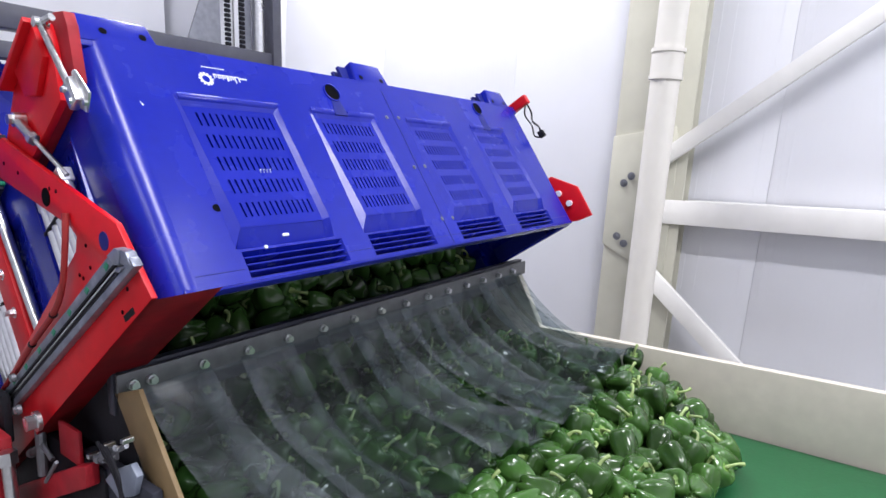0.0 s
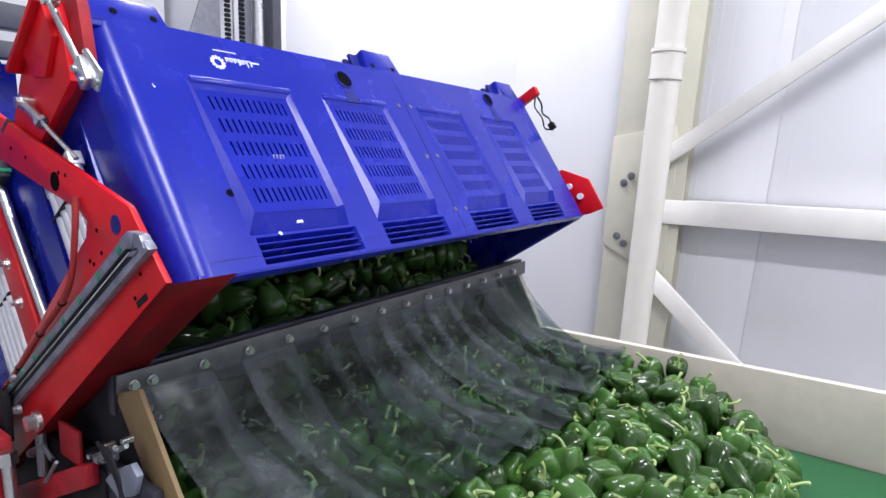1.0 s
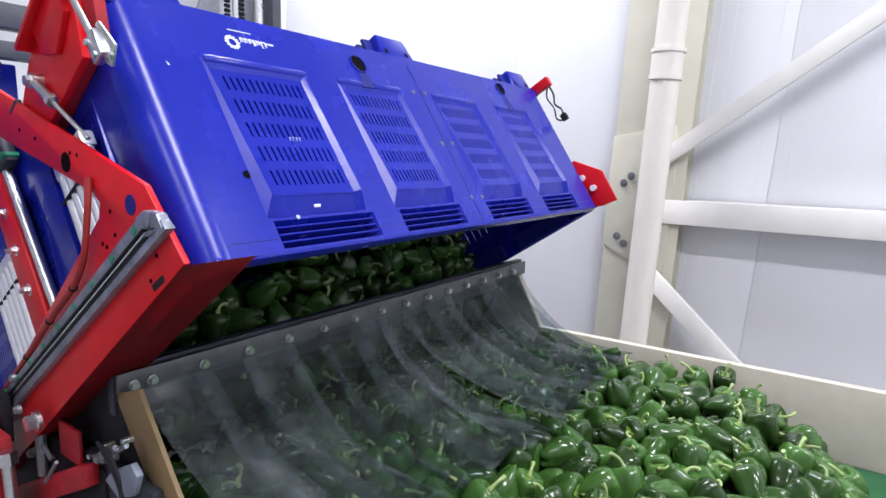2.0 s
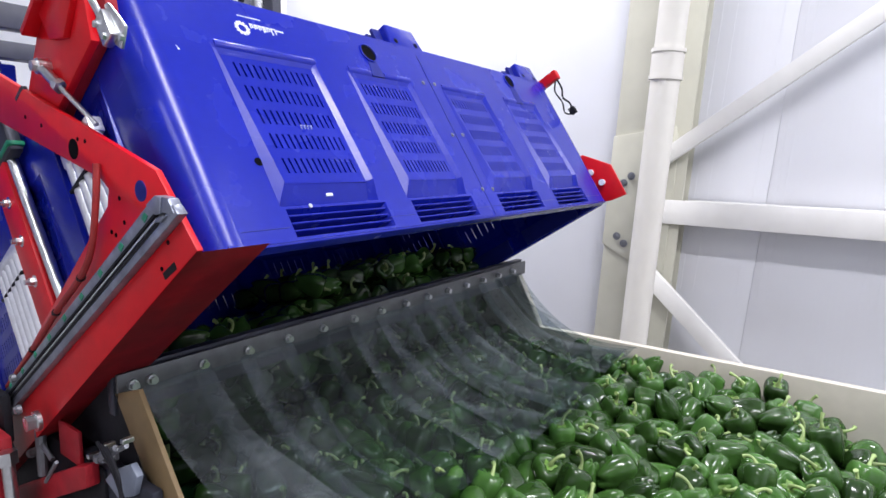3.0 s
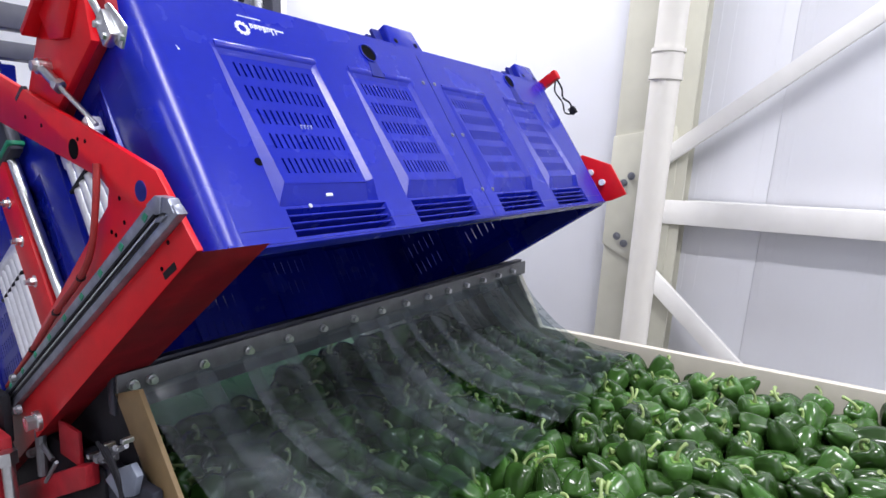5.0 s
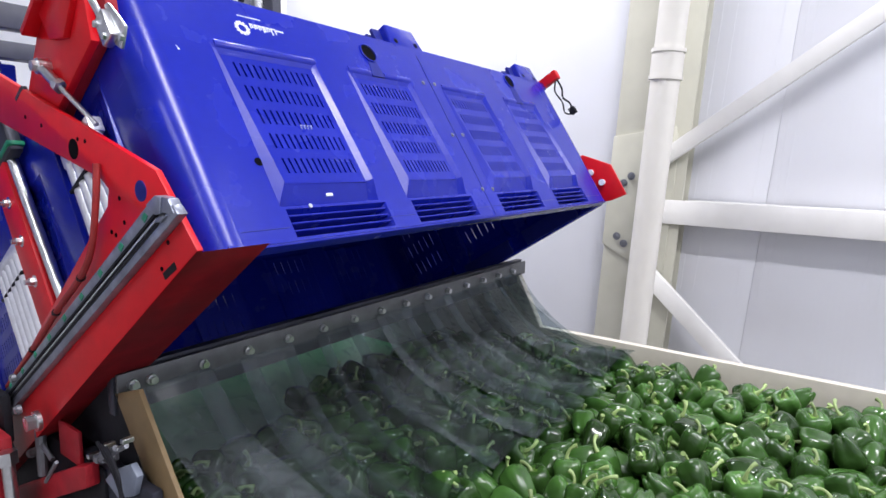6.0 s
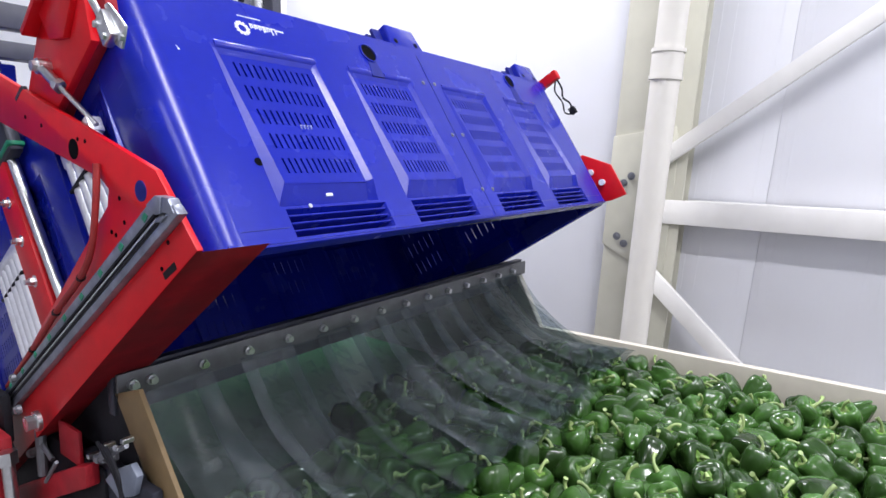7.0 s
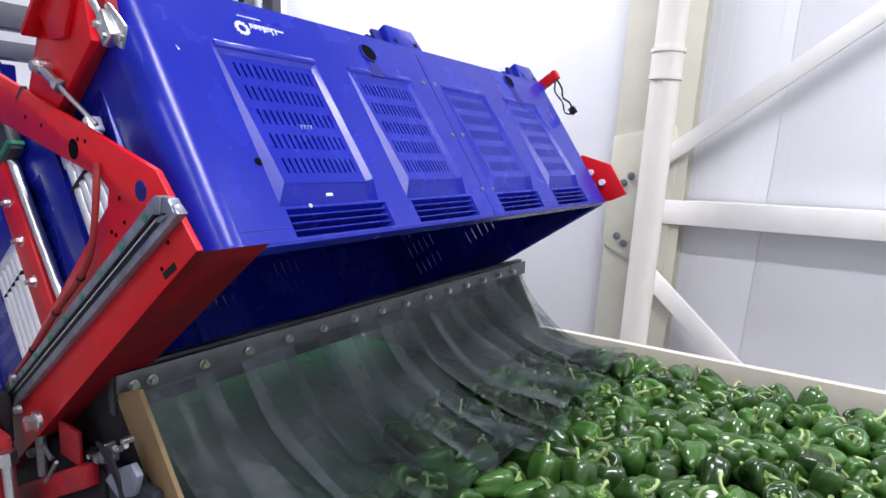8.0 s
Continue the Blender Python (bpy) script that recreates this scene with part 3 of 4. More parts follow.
def cradle():
    f = root("tipping_cradle", CRADLE_POSE, "red painted steel tipping cradle holding the blue bin", "tipper")
    # (out, down) outline of the bent side arm
    arm = [(-0.60, -0.703), (-0.291, -0.335), (0.006, 0.015), (0.024, 0.1225), (-0.683, 0.1685), (-0.683, 0.062), (-0.115, -0.008), (-0.099, -0.022), (-0.108, -0.042), (-0.343, -0.288), (-0.65, -0.627)]
    arm_part = part("arm", plate(arm, 0.331, 0.339), RED, f)
    # Holes and slots are flush pieces; the shade inside is their colour.
    for y, z, r in ((-0.144, -0.107, 0.013), (-0.034, 0.018, 0.012)):
        h = bm_tube((0.3302, y, z), (0.3385, y, z), r, 24)
        part("hole", h, BLUE_DARK if z > 0 else HOLE, arm_part)
    for y, z in ((-0.111, -0.097), (-0.204, -0.182), (-0.082, 0.0), (-0.125, 0.022), (-0.118, 0.03), (-0.126, -0.11), (-0.24, -0.22), (-0.09, 0.028), (-0.02, 0.09), (-0.05, 0.108)):
        part("bolt_hole", bm_tube((0.3303, y, z), (0.338, y, z), 0.0028, 10), HOLE, arm_part)
    part("slot", bm_box(0.3303, -0.252, -0.260, 0.3385, -0.222, -0.253, 0.001, 1), DARK_STEEL, arm_part)
    part("slot", bm_box(0.3303, -0.052, 0.112, 0.3385, -0.022, 0.1215, 0.001, 1), BLACK, arm_part)
    # folded flange under the arm: real grime, plus underside shade in its red
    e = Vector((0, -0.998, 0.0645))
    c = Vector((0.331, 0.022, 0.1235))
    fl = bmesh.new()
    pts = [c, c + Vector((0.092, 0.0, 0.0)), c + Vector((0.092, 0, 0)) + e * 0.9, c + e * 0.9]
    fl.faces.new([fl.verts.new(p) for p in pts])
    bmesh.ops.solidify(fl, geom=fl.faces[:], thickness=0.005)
    part("flange", fl, RED_WORN_SHADE, f, "grimy worn red flange, darker for its shaded underside")
    # linear guide along the arm
    g = part("guide_rail", bm_prism([(-0.018, 0.0465), (0.004, 0.0475), (-0.012, 0.0625), (-0.66, 0.0765), (-0.66, 0.0655)], "x", 0.320, 0.331, 0.001), GUIDE_STEEL, f, "grey linear guide rail with green marks")
    part("bar", bm_prism([(-0.012, 0.0625), (0.014, 0.063), (-0.002, 0.0735), (-0.66, 0.0870), (-0.66, 0.0765)], "x", 0.3225, 0.331, 0.001), RAIL_GREY, g)
    part("bar", bm_prism([(-0.002, 0.0745), (0.030, 0.0700), (0.0346, 0.0845), (-0.66, 0.1010), (-0.66, 0.0878)], "x", 0.319, 0.331, 0.0015), GUIDE_STEEL, g)
    for o0, o1, wide in ((0.0630, 0.0765, 0.0016), (0.0738, 0.0872, 0.0022), (0.0685, 0.0822, 0.0012)):
        part("groove", bm_prism([(-0.004, o0 - wide), (-0.004, o0 + wide), (-0.66, o1 + wide), (-0.66, o1 - wide)], "x", 0.3186, 0.323), BLACK if wide > 0.0014 else STEEL, g)
    for k in range(9):
        y = -0.027 - k * 0.0682
        part("green_mark", bm_prism([(y - 0.006, 0.0520 - y * 0.021), (y + 0.003, 0.0500 - y * 0.021), (y + 0.007, 0.0560 - y * 0.021), (y - 0.003, 0.0590 - y * 0.021)], "x", 0.3192, 0.3205), GREEN_MARK, g, "green marker patch")
    block = bm_prism([(-0.013, 0.0468), (0.010, 0.0480), (0.019, 0.0560), (0.006, 0.0690), (-0.004, 0.0640)], "x", 0.317, 0.331, 0.0015)
    bm_prism([(0.019, 0.0545), (0.029, 0.0630), (0.030, 0.0815), (0.018, 0.0745), (0.008, 0.0690)], "x", 0.318, 0.331, 0.0015, bm=block)
    bm_prism([(0.004, 0.0705), (0.017, 0.0765), (0.004, 0.0775), (-0.008, 0.0710)], "x", 0.316, 0.331, 0.001, bm=block)
    part("end_block", block, GUIDE_STEEL, f)
    # cable along the arm
    pts = [(0.326, -0.095, -0.055), (0.322, -0.115, -0.02), (0.322, -0.165, 0.02), (0.323, -0.22, 0.035), (0.324, -0.33, 0.040), (0.324, -0.45, 0.050), (0.324, -0.6, 0.06)]
    cable = part("hose", bm_path(smooth_path(pts), 0.0042, 8), RED_HOSE, f, "dull red hose with black ties")
    for y, z in ((-0.225, 0.0355), (-0.33, 0.0402), (-0.45, 0.0502)):
        part("tie", bm_tube((0.324, y - 0.002, z), (0.324, y + 0.002, z), 0.0056, 10), BLACK, cable)
    # upright box beam behind the arm
    beam = part("beam", bm_prism([(-0.250, -0.246), (-0.154, -0.291), (-0.020, -0.309), (-0.006, -0.290), (-0.009, -0.262), (-0.035, -0.190), (-0.25, -0.180)], "x", 0.340, 0.351, 0.002), RED, f)
    # Darker red web: the shade inside the open channel is its colour.
    part("rear_web", bm_prism([(-0.24, -0.244), (-0.10, -0.296), (0.002, -0.304), (0.026, -0.286), (0.024, -0.266), (-0.004, -0.198), (-0.24, -0.182)], "x", 0.351, 0.3655, 0.001), RED_WORN_SHADE, beam, "dark red web, the channel's shade in its colour")
    part("lip_plate", bm_prism([(-0.114, -0.300), (-0.022, -0.300), (-0.024, -0.250), (-0.077, -0.226), (-0.110, -0.249)], "x", 0.332, 0.340, 0.001), RED, beam)
    part("lip_plate", bm_prism([(-0.154, -0.296), (-0.02, -0.308), (-0.02, -0.300), (-0.154, -0.288)], "x", 0.322, 0.340, 0.001), RED, beam)
    # steel clamp on the bin's corner and its rod
    br = part("clamp_plate", bm_prism([(0.026, -0.188), (0.034, -0.186), (0.048, -0.142), (0.026, -0.128), (0.018, -0.140)], "x", 0.333, 0.337, 0.001), STEEL, f, "bright zinc-plated clamp")
    part("clamp_block", bm_box(0.324, 0.008, -0.178, 0.336, 0.032, -0.142, 0.003), STEEL, br)
    for y, z in ((0.013, -0.170), (0.020, -0.148)):
        part("bolt", bm_tube((0.324, y, z), (0.321, y, z), 0.004, 6), STEEL, br)
    part("bolt", bm_tube((0.331, 0.040, -0.132), (0.327, 0.040, -0.132), 0.004, 6), STEEL, br)
    part("clamp_rod", bm_tube((0.328, 0.022, -0.162), (0.330, 0.002, -0.278), 0.0042, 14), STEEL, f)
    er = bm_tube((0.323, 0.002, -0.282), (0.340, 0.002, -0.282), 0.007, 16)
    bm_tube((0.332, 0.002, -0.282), (0.337, 0.022, -0.276), 0.0050, 12, bm=er)
    part("rod_joint", er, STEEL, f)
    # ball joint and push rod
    j = bm_tube((0.325, -0.150, -0.237), (0.342, -0.150, -0.237), 0.0105, 18)
    bm_tube((0.319, -0.151, -0.2375), (0.325, -0.151, -0.2375), 0.0075, 6, bm=j)
    bm_tube((0.330, -0.150, -0.237), (0.334, -0.130, -0.192), 0.007, 14, bm=j)
    jt = part("ball_joint", j, STEEL, f, "zinc-plated ball joint")
    part("lock_nut", bm_tube((0.334, -0.131, -0.196), (0.3345, -0.128, -0.188), 0.0095, 6), STEEL, jt)
    part("push_rod", bm_tube((0.334, -0.130, -0.192), (0.350, -0.108, -0.12), 0.0034, 14), STEEL, f)

    def cylinder(y0, y1, z0, z1, n):
        """A square aluminium cylinder body, seen as round ribs side by side."""
        for k in range(n):
            y = y0 + (y1 - y0) * (k + 0.5) / n
            r = (y1 - y0) / n * 0.52
            part("cylinder_tube", bm_tube((0.350, y, z0), (0.350, y - 0.004, z1), r, 16), ALUMINIUM, f, "bright aluminium actuator tube")
        part("cylinder_cap", bm_box(0.341, y0 - 0.002, z0 - 0.018, 0.361, y1 + 0.002, z0 + 0.004, 0.003), ALUMINIUM, f)
        part("cable_tie", bm_box(0.339, y0 - 0.003, z0 + 0.035, 0.362, y1 + 0.003, z0 + 0.039), BLACK, f)

    cylinder(-0.207, -0.112, -0.118, 0.12, 5)
    cylinder(-0.557, -0.447, -0.112, 0.10, 5)
    # post with bolts, and a steel rod beside it
    post = part("post", bm_box(0.341, -0.446, -0.42, 0.361, -0.384, 0.12, 0.003), RED, f)
    for z in (-0.250, -0.179, -0.112, -0.043):
        bt = bm_tube((0.345, -0.412, z), (0.333, -0.412, z), 0.0065, 6)
        bm_tube((0.3465, -0.412, z), (0.3400, -0.412, z), 0.0095, 16, bm=bt)
        bm_tube((0.333, -0.412, z), (0.327, -0.412, z), 0.004, 12, bm=bt)
        part("bolt", bt, STEEL, post)
    part("guide_rod", bm_tube((0.352, -0.381, -0.26), (0.352, -0.360, 0.12), 0.008, 18), STEEL, f, "polished steel guide rod")
    v = part("valve", bm_box(0.340, -0.435, -0.40, 0.361, -0.345, -0.235, 0.006), DARK_STEEL, f, "dark valve block with green bands")
    for z in (-0.385, -0.250):
        part("band", bm_box(0.3375, -0.438, z, 0.362, -0.342, z + 0.008, 0.002), GREEN_MARK, v)
    # far side plate with its bracket
    far = part("far_plate", bm_prism([(-0.06, -0.04), (-0.010, -0.04), (0.048, 0.028), (0.046, 0.124), (0.0, 0.118), (-0.05, 0.10), (-0.09, 0.02)], "x", 1.628, 1.636, 0.001), RED, f)
    for y, z in ((-0.012, 0.018), (0.004, 0.060)):
        part("bolt", bm_tube((1.629, y, z), (1.618, y, z), 0.009, 16), PRINT, far, "white plastic bolt cap")
    part("far_bracket", bm_box(1.600, -0.025, -0.295, 1.622, 0.046, -0.268, 0.002), RED, f)
    dang = [(1.615, 0.036, -0.268), (1.62, 0.034, -0.24), (1.62, 0.024, -0.215), (1.62, 0.034, -0.19), (1.62, 0.030, -0.172)]
    part("sensor_cable", bm_path(smooth_path(dang), 0.0028, 8), BLACK, f)
    dang = [(1.615, 0.030, -0.268), (1.62, 0.012, -0.245), (1.62, 0.016, -0.205), (1.62, 0.008, -0.175), (1.62, 0.022, -0.160), (1.62, 0.030, -0.168)]
    part("sensor_cable", bm_path(smooth_path(dang), 0.0024, 8), BLACK, f)
    part("plug", bm_box(1.612, 0.022, -0.176, 1.628, 0.040, -0.155, 0.002), BLACK, f)
    SLIDERS.append((f, CRADLE_POSE.copy()))
    return f


def smooth_path(pts, n=6):
    p = [Vector(a) for a in pts]
    out = []
    for i in range(len(p) - 1):
        a, b, c, d = p[max(i - 1, 0)], p[i], p[i + 1], p[min(i + 2, len(p) - 1)]
        for k in range(n):
            t = k / n
            out.append(0.5 * (2 * b + (c - a) * t + (2 * a - 5 * b + 4 * c - d) * t * t + (3 * b - a - 3 * c + d) * t ** 3))
    return out + [p[-1]]


cradle()

# ---- fixed base of the tipper ----


def tipper_base():
    f = root("tipper_base", pose(0, 0, 0), "red and black steel base of the bin tipper", "machine")
    # Black fill sheet stands for the deep shade on this side of the base.
    part("shade_fill", bm_box(0.350, 0.84, 0.0, 0.366, 1.9, 1.16, 0.003), BLACK, f, "black sheet filling in the shade of the side")
    part("shoe", bm_box(0.302, 1.06, 1.15, 0.315, 1.22, 1.232, 0.004), BLACK, f, "black guide shoe")
    # Post, beam and bracket carry the shadow over the base in their red.
    part("post", bm_box(0.262, 1.02, 0.0, 0.299, 1.16, 1.18, 0.004), RED_WORN_SHADE, f)
    part("cross_beam", bm_prism([(1.16, 0.98), (1.16, 1.022), (1.112, 1.047), (0.893, 1.157), (0.849, 1.174), (0.849, 1.140)], "x", 0.330, 0.350, 0.003), RED_WORN_SHADE, f)
    part("bracket", bm_box(0.343, 0.898, 1.148, 0.350, 0.968, 1.205, 0.003), RED_WORN_SHADE, f)
    # Added sheet: blocks the light that enters under the curtain from the near side.
    part("cover", bm_prism([(1.5, 0.935), (0.66, 0.935), (0.68, 0.99), (0.838, 1.275), (0.842, 1.32), (1.5, 1.32)], "x", 0.376, 0.382, 0.001), BLACK, f, "added black sheet closing the near side to light")
    # Unseen dark sheet, added to keep light from behind off the belt.
    part("light_baffle", bm_box(0.366, 1.68, 0.3, 1.66, 1.69, 1.12, 0.003), DARK_STEEL, f, "unseen dark sheet added to block light")
    part("foot_plate", bm_box(0.24, 0.98, 0.0, 0.345, 1.2, 0.02, 0.003), RED, f)
    for y, z, r in ((0.963, 1.215, 0.012), (1.035, 1.212, 0.006), (1.045, 1.262, 0.005)):
        n = bm_tube((0.318, y, z), (0.318 - r * 1.5, y, z), r, 6)
        bm_tube((0.318, y, z), (0.312, y, z), r * 1.3, 18, bm=n)
        part("nut", n, STEEL if r > 0.01 else GREY_STEEL, f)
    part("tie_rod", bm_tube((0.285, 1.002, 1.155), (0.285, 0.985, 0.9), 0.009, 14), STEEL, f)
    part("rod_nut", bm_tube((0.285, 1.003, 1.165), (0.285, 1.001, 1.145), 0.014, 6), STEEL, f)
    jn = bm_tube((0.350, 1.08, 1.116), (0.335, 1.06, 1.122), 0.008, 14)
    bm_tube((0.338, 1.065, 1.12), (0.338, 1.017, 1.149), 0.006, 10, bm=jn)
    bm_tube((0.338, 1.024, 1.175), (0.338, 1.026, 1.095), 0.008, 10, bm=jn)
    bm_tube((0.338, 1.02, 1.15), (0.338, 0.985, 1.135), 0.004, 10, bm=jn)
    part("hose_fitting", jn, GREY_STEEL, f)
    part("gas_spring", bm_tube((0.328, 0.99, 1.10), (0.328, 0.941, 1.150), 0.003, 8), GREY_STEEL, f)
    return f


tipper_base()


def sensor_box():
    s = root("sensor_box", pose(0.345, 0.775, 1.14), "pale grey sensor box with black cables beside the hopper", "sensor")
    part("body", bm_prism([(0.015, 0.0), (0.051, 0.015), (0.026, 0.038), (-0.028, 0.066), (-0.044, 0.053), (-0.030, 0.020)], "x", 0.0, 0.01, 0.002), LABEL, s, "pale blue-grey plastic box")
    part("bracket", bm_box(0.0105, -0.06, -0.2, 0.026, 0.14, 0.03, 0.003), DARK_STEEL, s)
    for y, z, k in ((0.086, 0.041, 0.004), (0.063, 0.045, 0.006), (0.046, 0.050, 0.005), (0.034, 0.074, 0.004), (0.03, 0.058, 0.007), (-0.005, 0.083, 0.003), (-0.02, 0.098, 0.004)):
        part("terminal", bm_box(-0.006, y - k, z - k, 0.010, y + k, z + k * 0.7, 0.001, 1), GREY_STEEL if k > 0.004 else STEEL, s)
    fit = bm_tube((-0.004, 0.045, 0.050), (-0.002, -0.025, 0.092), 0.003, 10)
    bm_box(-0.006, 0.018, 0.048, 0.004, 0.050, 0.062, 0.002, 1, bm=fit)
    bm_tube((-0.008, 0.01, 0.074), (-0.006, -0.004, 0.084), 0.0045, 8, bm=fit)
    part("fitting", fit, GREY_STEEL, s, "dull zinc fittings")
    for k in range(3):
        d = 0.012 * k
        pts = [(-0.014, 0.03 - d, 0.085), (-0.018, -0.02 - d * 0.5, 0.06), (-0.018, -0.045 + d * 0.3, 0.02), (-0.016, -0.038 - d * 0.4, -0.03), (-0.014, -0.02 - d, -0.09)]
        part("cable", bm_path(smooth_path(pts), 0.0026, 7), BLACK, s)
    return s


sensor_box()


def gantry():
    g = root("lift_gantry", pose(0, 0, 0), "dark grey steel gantry of the bin lift with chains", "gantry")
    part("beam", bm_box(0.1, 1.90, 1.937, 1.545, 1.96, 2.003, 0.003), DARK_GREY, g)
    part("beam", bm_box(0.1, 1.90, 1.858, 1.05, 1.96, 1.903, 0.003), DARK_GREY, g)
    part("post", bm_box(1.505, 1.89, 0.0, 1.545, 1.96, 4.3, 0.003), DARK_GREY, g)
    part("post", bm_box(0.12, 1.965, 0.0, 0.18, 2.02, 2.0, 0.003), DARK_GREY, g)
    part("guard_plate", bm_prism([(1.17, 2.0), (1.30, 2.0), (1.30, 4.3), (1.26, 4.3), (1.26, 2.25)], "y", 1.925, 1.93), GREY_STEEL, g, "light grey guard plate")
    part("mast", bm_tube((1.465, 1.93, 2.0), (1.465, 1.93, 4.3), 0.024, 20), STEEL, g, "polished round mast")
    part("mast", bm_box(1.40, 1.935, 2.0, 1.44, 1.96, 4.3, 0.002), GREY_STEEL, g)
    part("mast", bm_box(1.345, 1.935, 2.0, 1.365, 1.96, 4.3, 0.002), STEEL, g)
    link = mesh_of("chain_link", bm_box(-0.011, -0.006, -0.006, 0.011, 0.006, 0.006, 0.002, 1), BLACK)
    for x in (1.325, 1.385):
        for k in range(24):
            o = new("chain_link", link)
            o.parent = g
            o.location = (x, 1.918, 2.012 + k * 0.0165)
    part("cap_screw", bm_tube((1.525, 1.899, 1.985), (1.525, 1.893, 1.985), 0.006, 10), STEEL, g)
    return g


gantry()


def waiting_bin():
    b = root("plastic_bin", pose(0, 2.05, 1.36), "blue plastic bin waiting upright behind the tipper", "bin")
    part("wall", bm_box(-0.5, 0.0, 0.0, 0.70, 0.03, 0.50, 0.006), BLUE, b)
    part("wall", bm_box(0.67, 0.03, 0.0, 0.70, 0.9, 0.50, 0.006), BLUE, b)
    part("wall", bm_box(-0.5, 0.87, 0.0, 0.67, 0.9, 0.50, 0.006), BLUE, b)
    part("wall", bm_box(-0.5, 0.03, 0.0, -0.47, 0.87, 0.50, 0.006), BLUE, b)
    part("deck", bm_box(-0.47, 0.03, 0.02, 0.67, 0.87, 0.05), BLUE, b)
    for k in range(4):
        part("louvre_slat", bm_box(-0.4, -0.012, 0.455 + k * 0.02, 0.66, 0.002, 0.463 + k * 0.02, 0.001, 1), BLUE_DARK, b)
    return b


waiting_bin()
stand = root("bin_stand", pose(0, 0, 0), "dark grey steel stand under the waiting bin", "stand")
part("top", bm_box(-0.5, 2.05, 1.31, 0.70, 2.95, 1.36, 0.004), DARK_GREY, stand)
for lx, ly in ((-0.47, 2.08), (0.67, 2.08), (-0.47, 2.92), (0.67, 2.92)):
    part("leg", bm_box(lx - 0.025, ly - 0.025, 0, lx + 0.025, ly + 0.025, 1.31, 0.003), DARK_GREY, stand)
beam = root("roof_beam", pose(0, 0, 0), "white painted roof beam high behind the lift", "beam")
part("web", bm_box(-2.0, 4.2, 3.05, 2.95, 4.22, 3.25, 0.003), WHITE_PAINT, beam)
part("flange", bm_box(-2.0, 4.13, 3.03, 2.95, 4.29, 3.05, 0.003), WHITE_PAINT, beam)

# ---- ceiling lamps ----
for lx, ly, power, way in LAMPS:
    lm = root("ceiling_lamp", pose(lx, ly, 4.33, 0, 0, way - 90), "long white ceiling lamp casing", "lamp", "ceiling lamps")
    part("casing", bm_box(-0.12, -0.82, 0.0, 0.12, 0.82, 0.07, 0.008), WHITE_PAINT, lm)

# ---- peppers ----


def pepper_parts(k):
    rng = random.Random(40 + k)
    lobes = rng.choice((3, 4, 4))
    ph = rng.uniform(0, 6)
    length, rad = rng.uniform(0.064, 0.082), rng.uniform(0.0270, 0.0325)
    taper = rng.uniform(0.62, 0.95)
    bm = bmesh.new()
    nu = 24
    prof = [(-0.38, 0.0), (-0.345, 0.20), (-0.42, 0.44), (-0.465, 0.68), (-0.42, 0.90), (-0.28, 1.03), (-0.06, 1.02), (0.14, 0.96), (0.30, 0.86), (0.42, 0.68), (0.48, 0.46), (0.465, 0.22), (0.44, 0.0)]
    rings = []
    for j, (z, r) in enumerate(prof):
        r *= 1 - (1 - taper) * max(0, z + 0.1) / 0.58
        ring = []
        for i in range(nu):
            a = 2 * math.pi * i / nu
            w = math.cos(lobes * a + ph)
            lob = 1 + 0.06 * w - 0.13 * max(0, -w) ** 5 * (0.5 + 0.5 * j / 12)
            end = 0.05 * w * (1 if j > 8 else 0.4 if j < 4 else 0)
            ring.append((rad * (r * lob * math.cos(a) + 0.35 * math.sin(ph) * z * z), rad * r * lob * math.sin(a), length * (z + end)))
        rings.append([bm.verts.new((0, 0, length * z))] if r == 0 else [bm.verts.new(p) for p in ring])
    for a, b in zip(rings, rings[1:]):
        for i in range(nu):
            j = (i + 1) % nu
            if len(a) == 1:
                bm.faces.new((a[0], b[j], b[i]))
            elif len(b) == 1:
                bm.faces.new((a[i], a[j], b[0]))
            else:
                bm.faces.new((a[i], a[j], b[j], b[i]))
    bmesh.ops.recalc_face_normals(bm, faces=bm.faces)
    pts, q = [], Vector((0, 0, -0.36 * length))
    turn, reach, hook = rng.uniform(0, 6.28), rng.uniform(0.030, 0.046), rng.uniform(0.7, 2.4)
    for j in range(8):
        pts.append(q.copy())
        bend = hook * (j / 7) ** 1.3
        q += Vector((math.cos(turn) * math.sin(bend), math.sin(turn) * math.sin(bend), -math.cos(bend))) * reach / 7
    st = bm_path(pts, [0.0085, 0.0050, 0.0036, 0.0031, 0.0030, 0.0032, 0.0038, 0.0047], 9)
    cal = bmesh.new()
    q = Vector((0, 0, -0.36 * length))
    hub = cal.verts.new(q + Vector((0, 0, -0.0035)))
    edge = [cal.verts.new(q + Vector((r * math.cos(a), r * math.sin(a), -0.001 - 0.003 * (r > 0.013)))) for a, r in ((2 * math.pi * j / 12, 0.0165 if j % 2 else 0.0105) for j in range(12))]
    under = cal.verts.new(q + Vector((0, 0, 0.003)))
    for j in range(12):
        cal.faces.new((hub, edge[j], edge[(j + 1) % 12]))
        cal.faces.new((under, edge[(j + 1) % 12], edge[j]))
    bmesh.ops.recalc_face_normals(cal, faces=cal.faces)
    return bm, st, cal


KINDS = []
for k in range(9):
    body, stem, calyx = pepper_parts(k)
    KINDS.append((mesh_of("bell_pepper", body, PEPPER, 180), mesh_of("stem", stem, STEM, 50), mesh_of("calyx", calyx, CALYX, 50)))
SPEED = 0.115
PEPPERS, HEAPS = [], []
CORNER_Y = 1.17


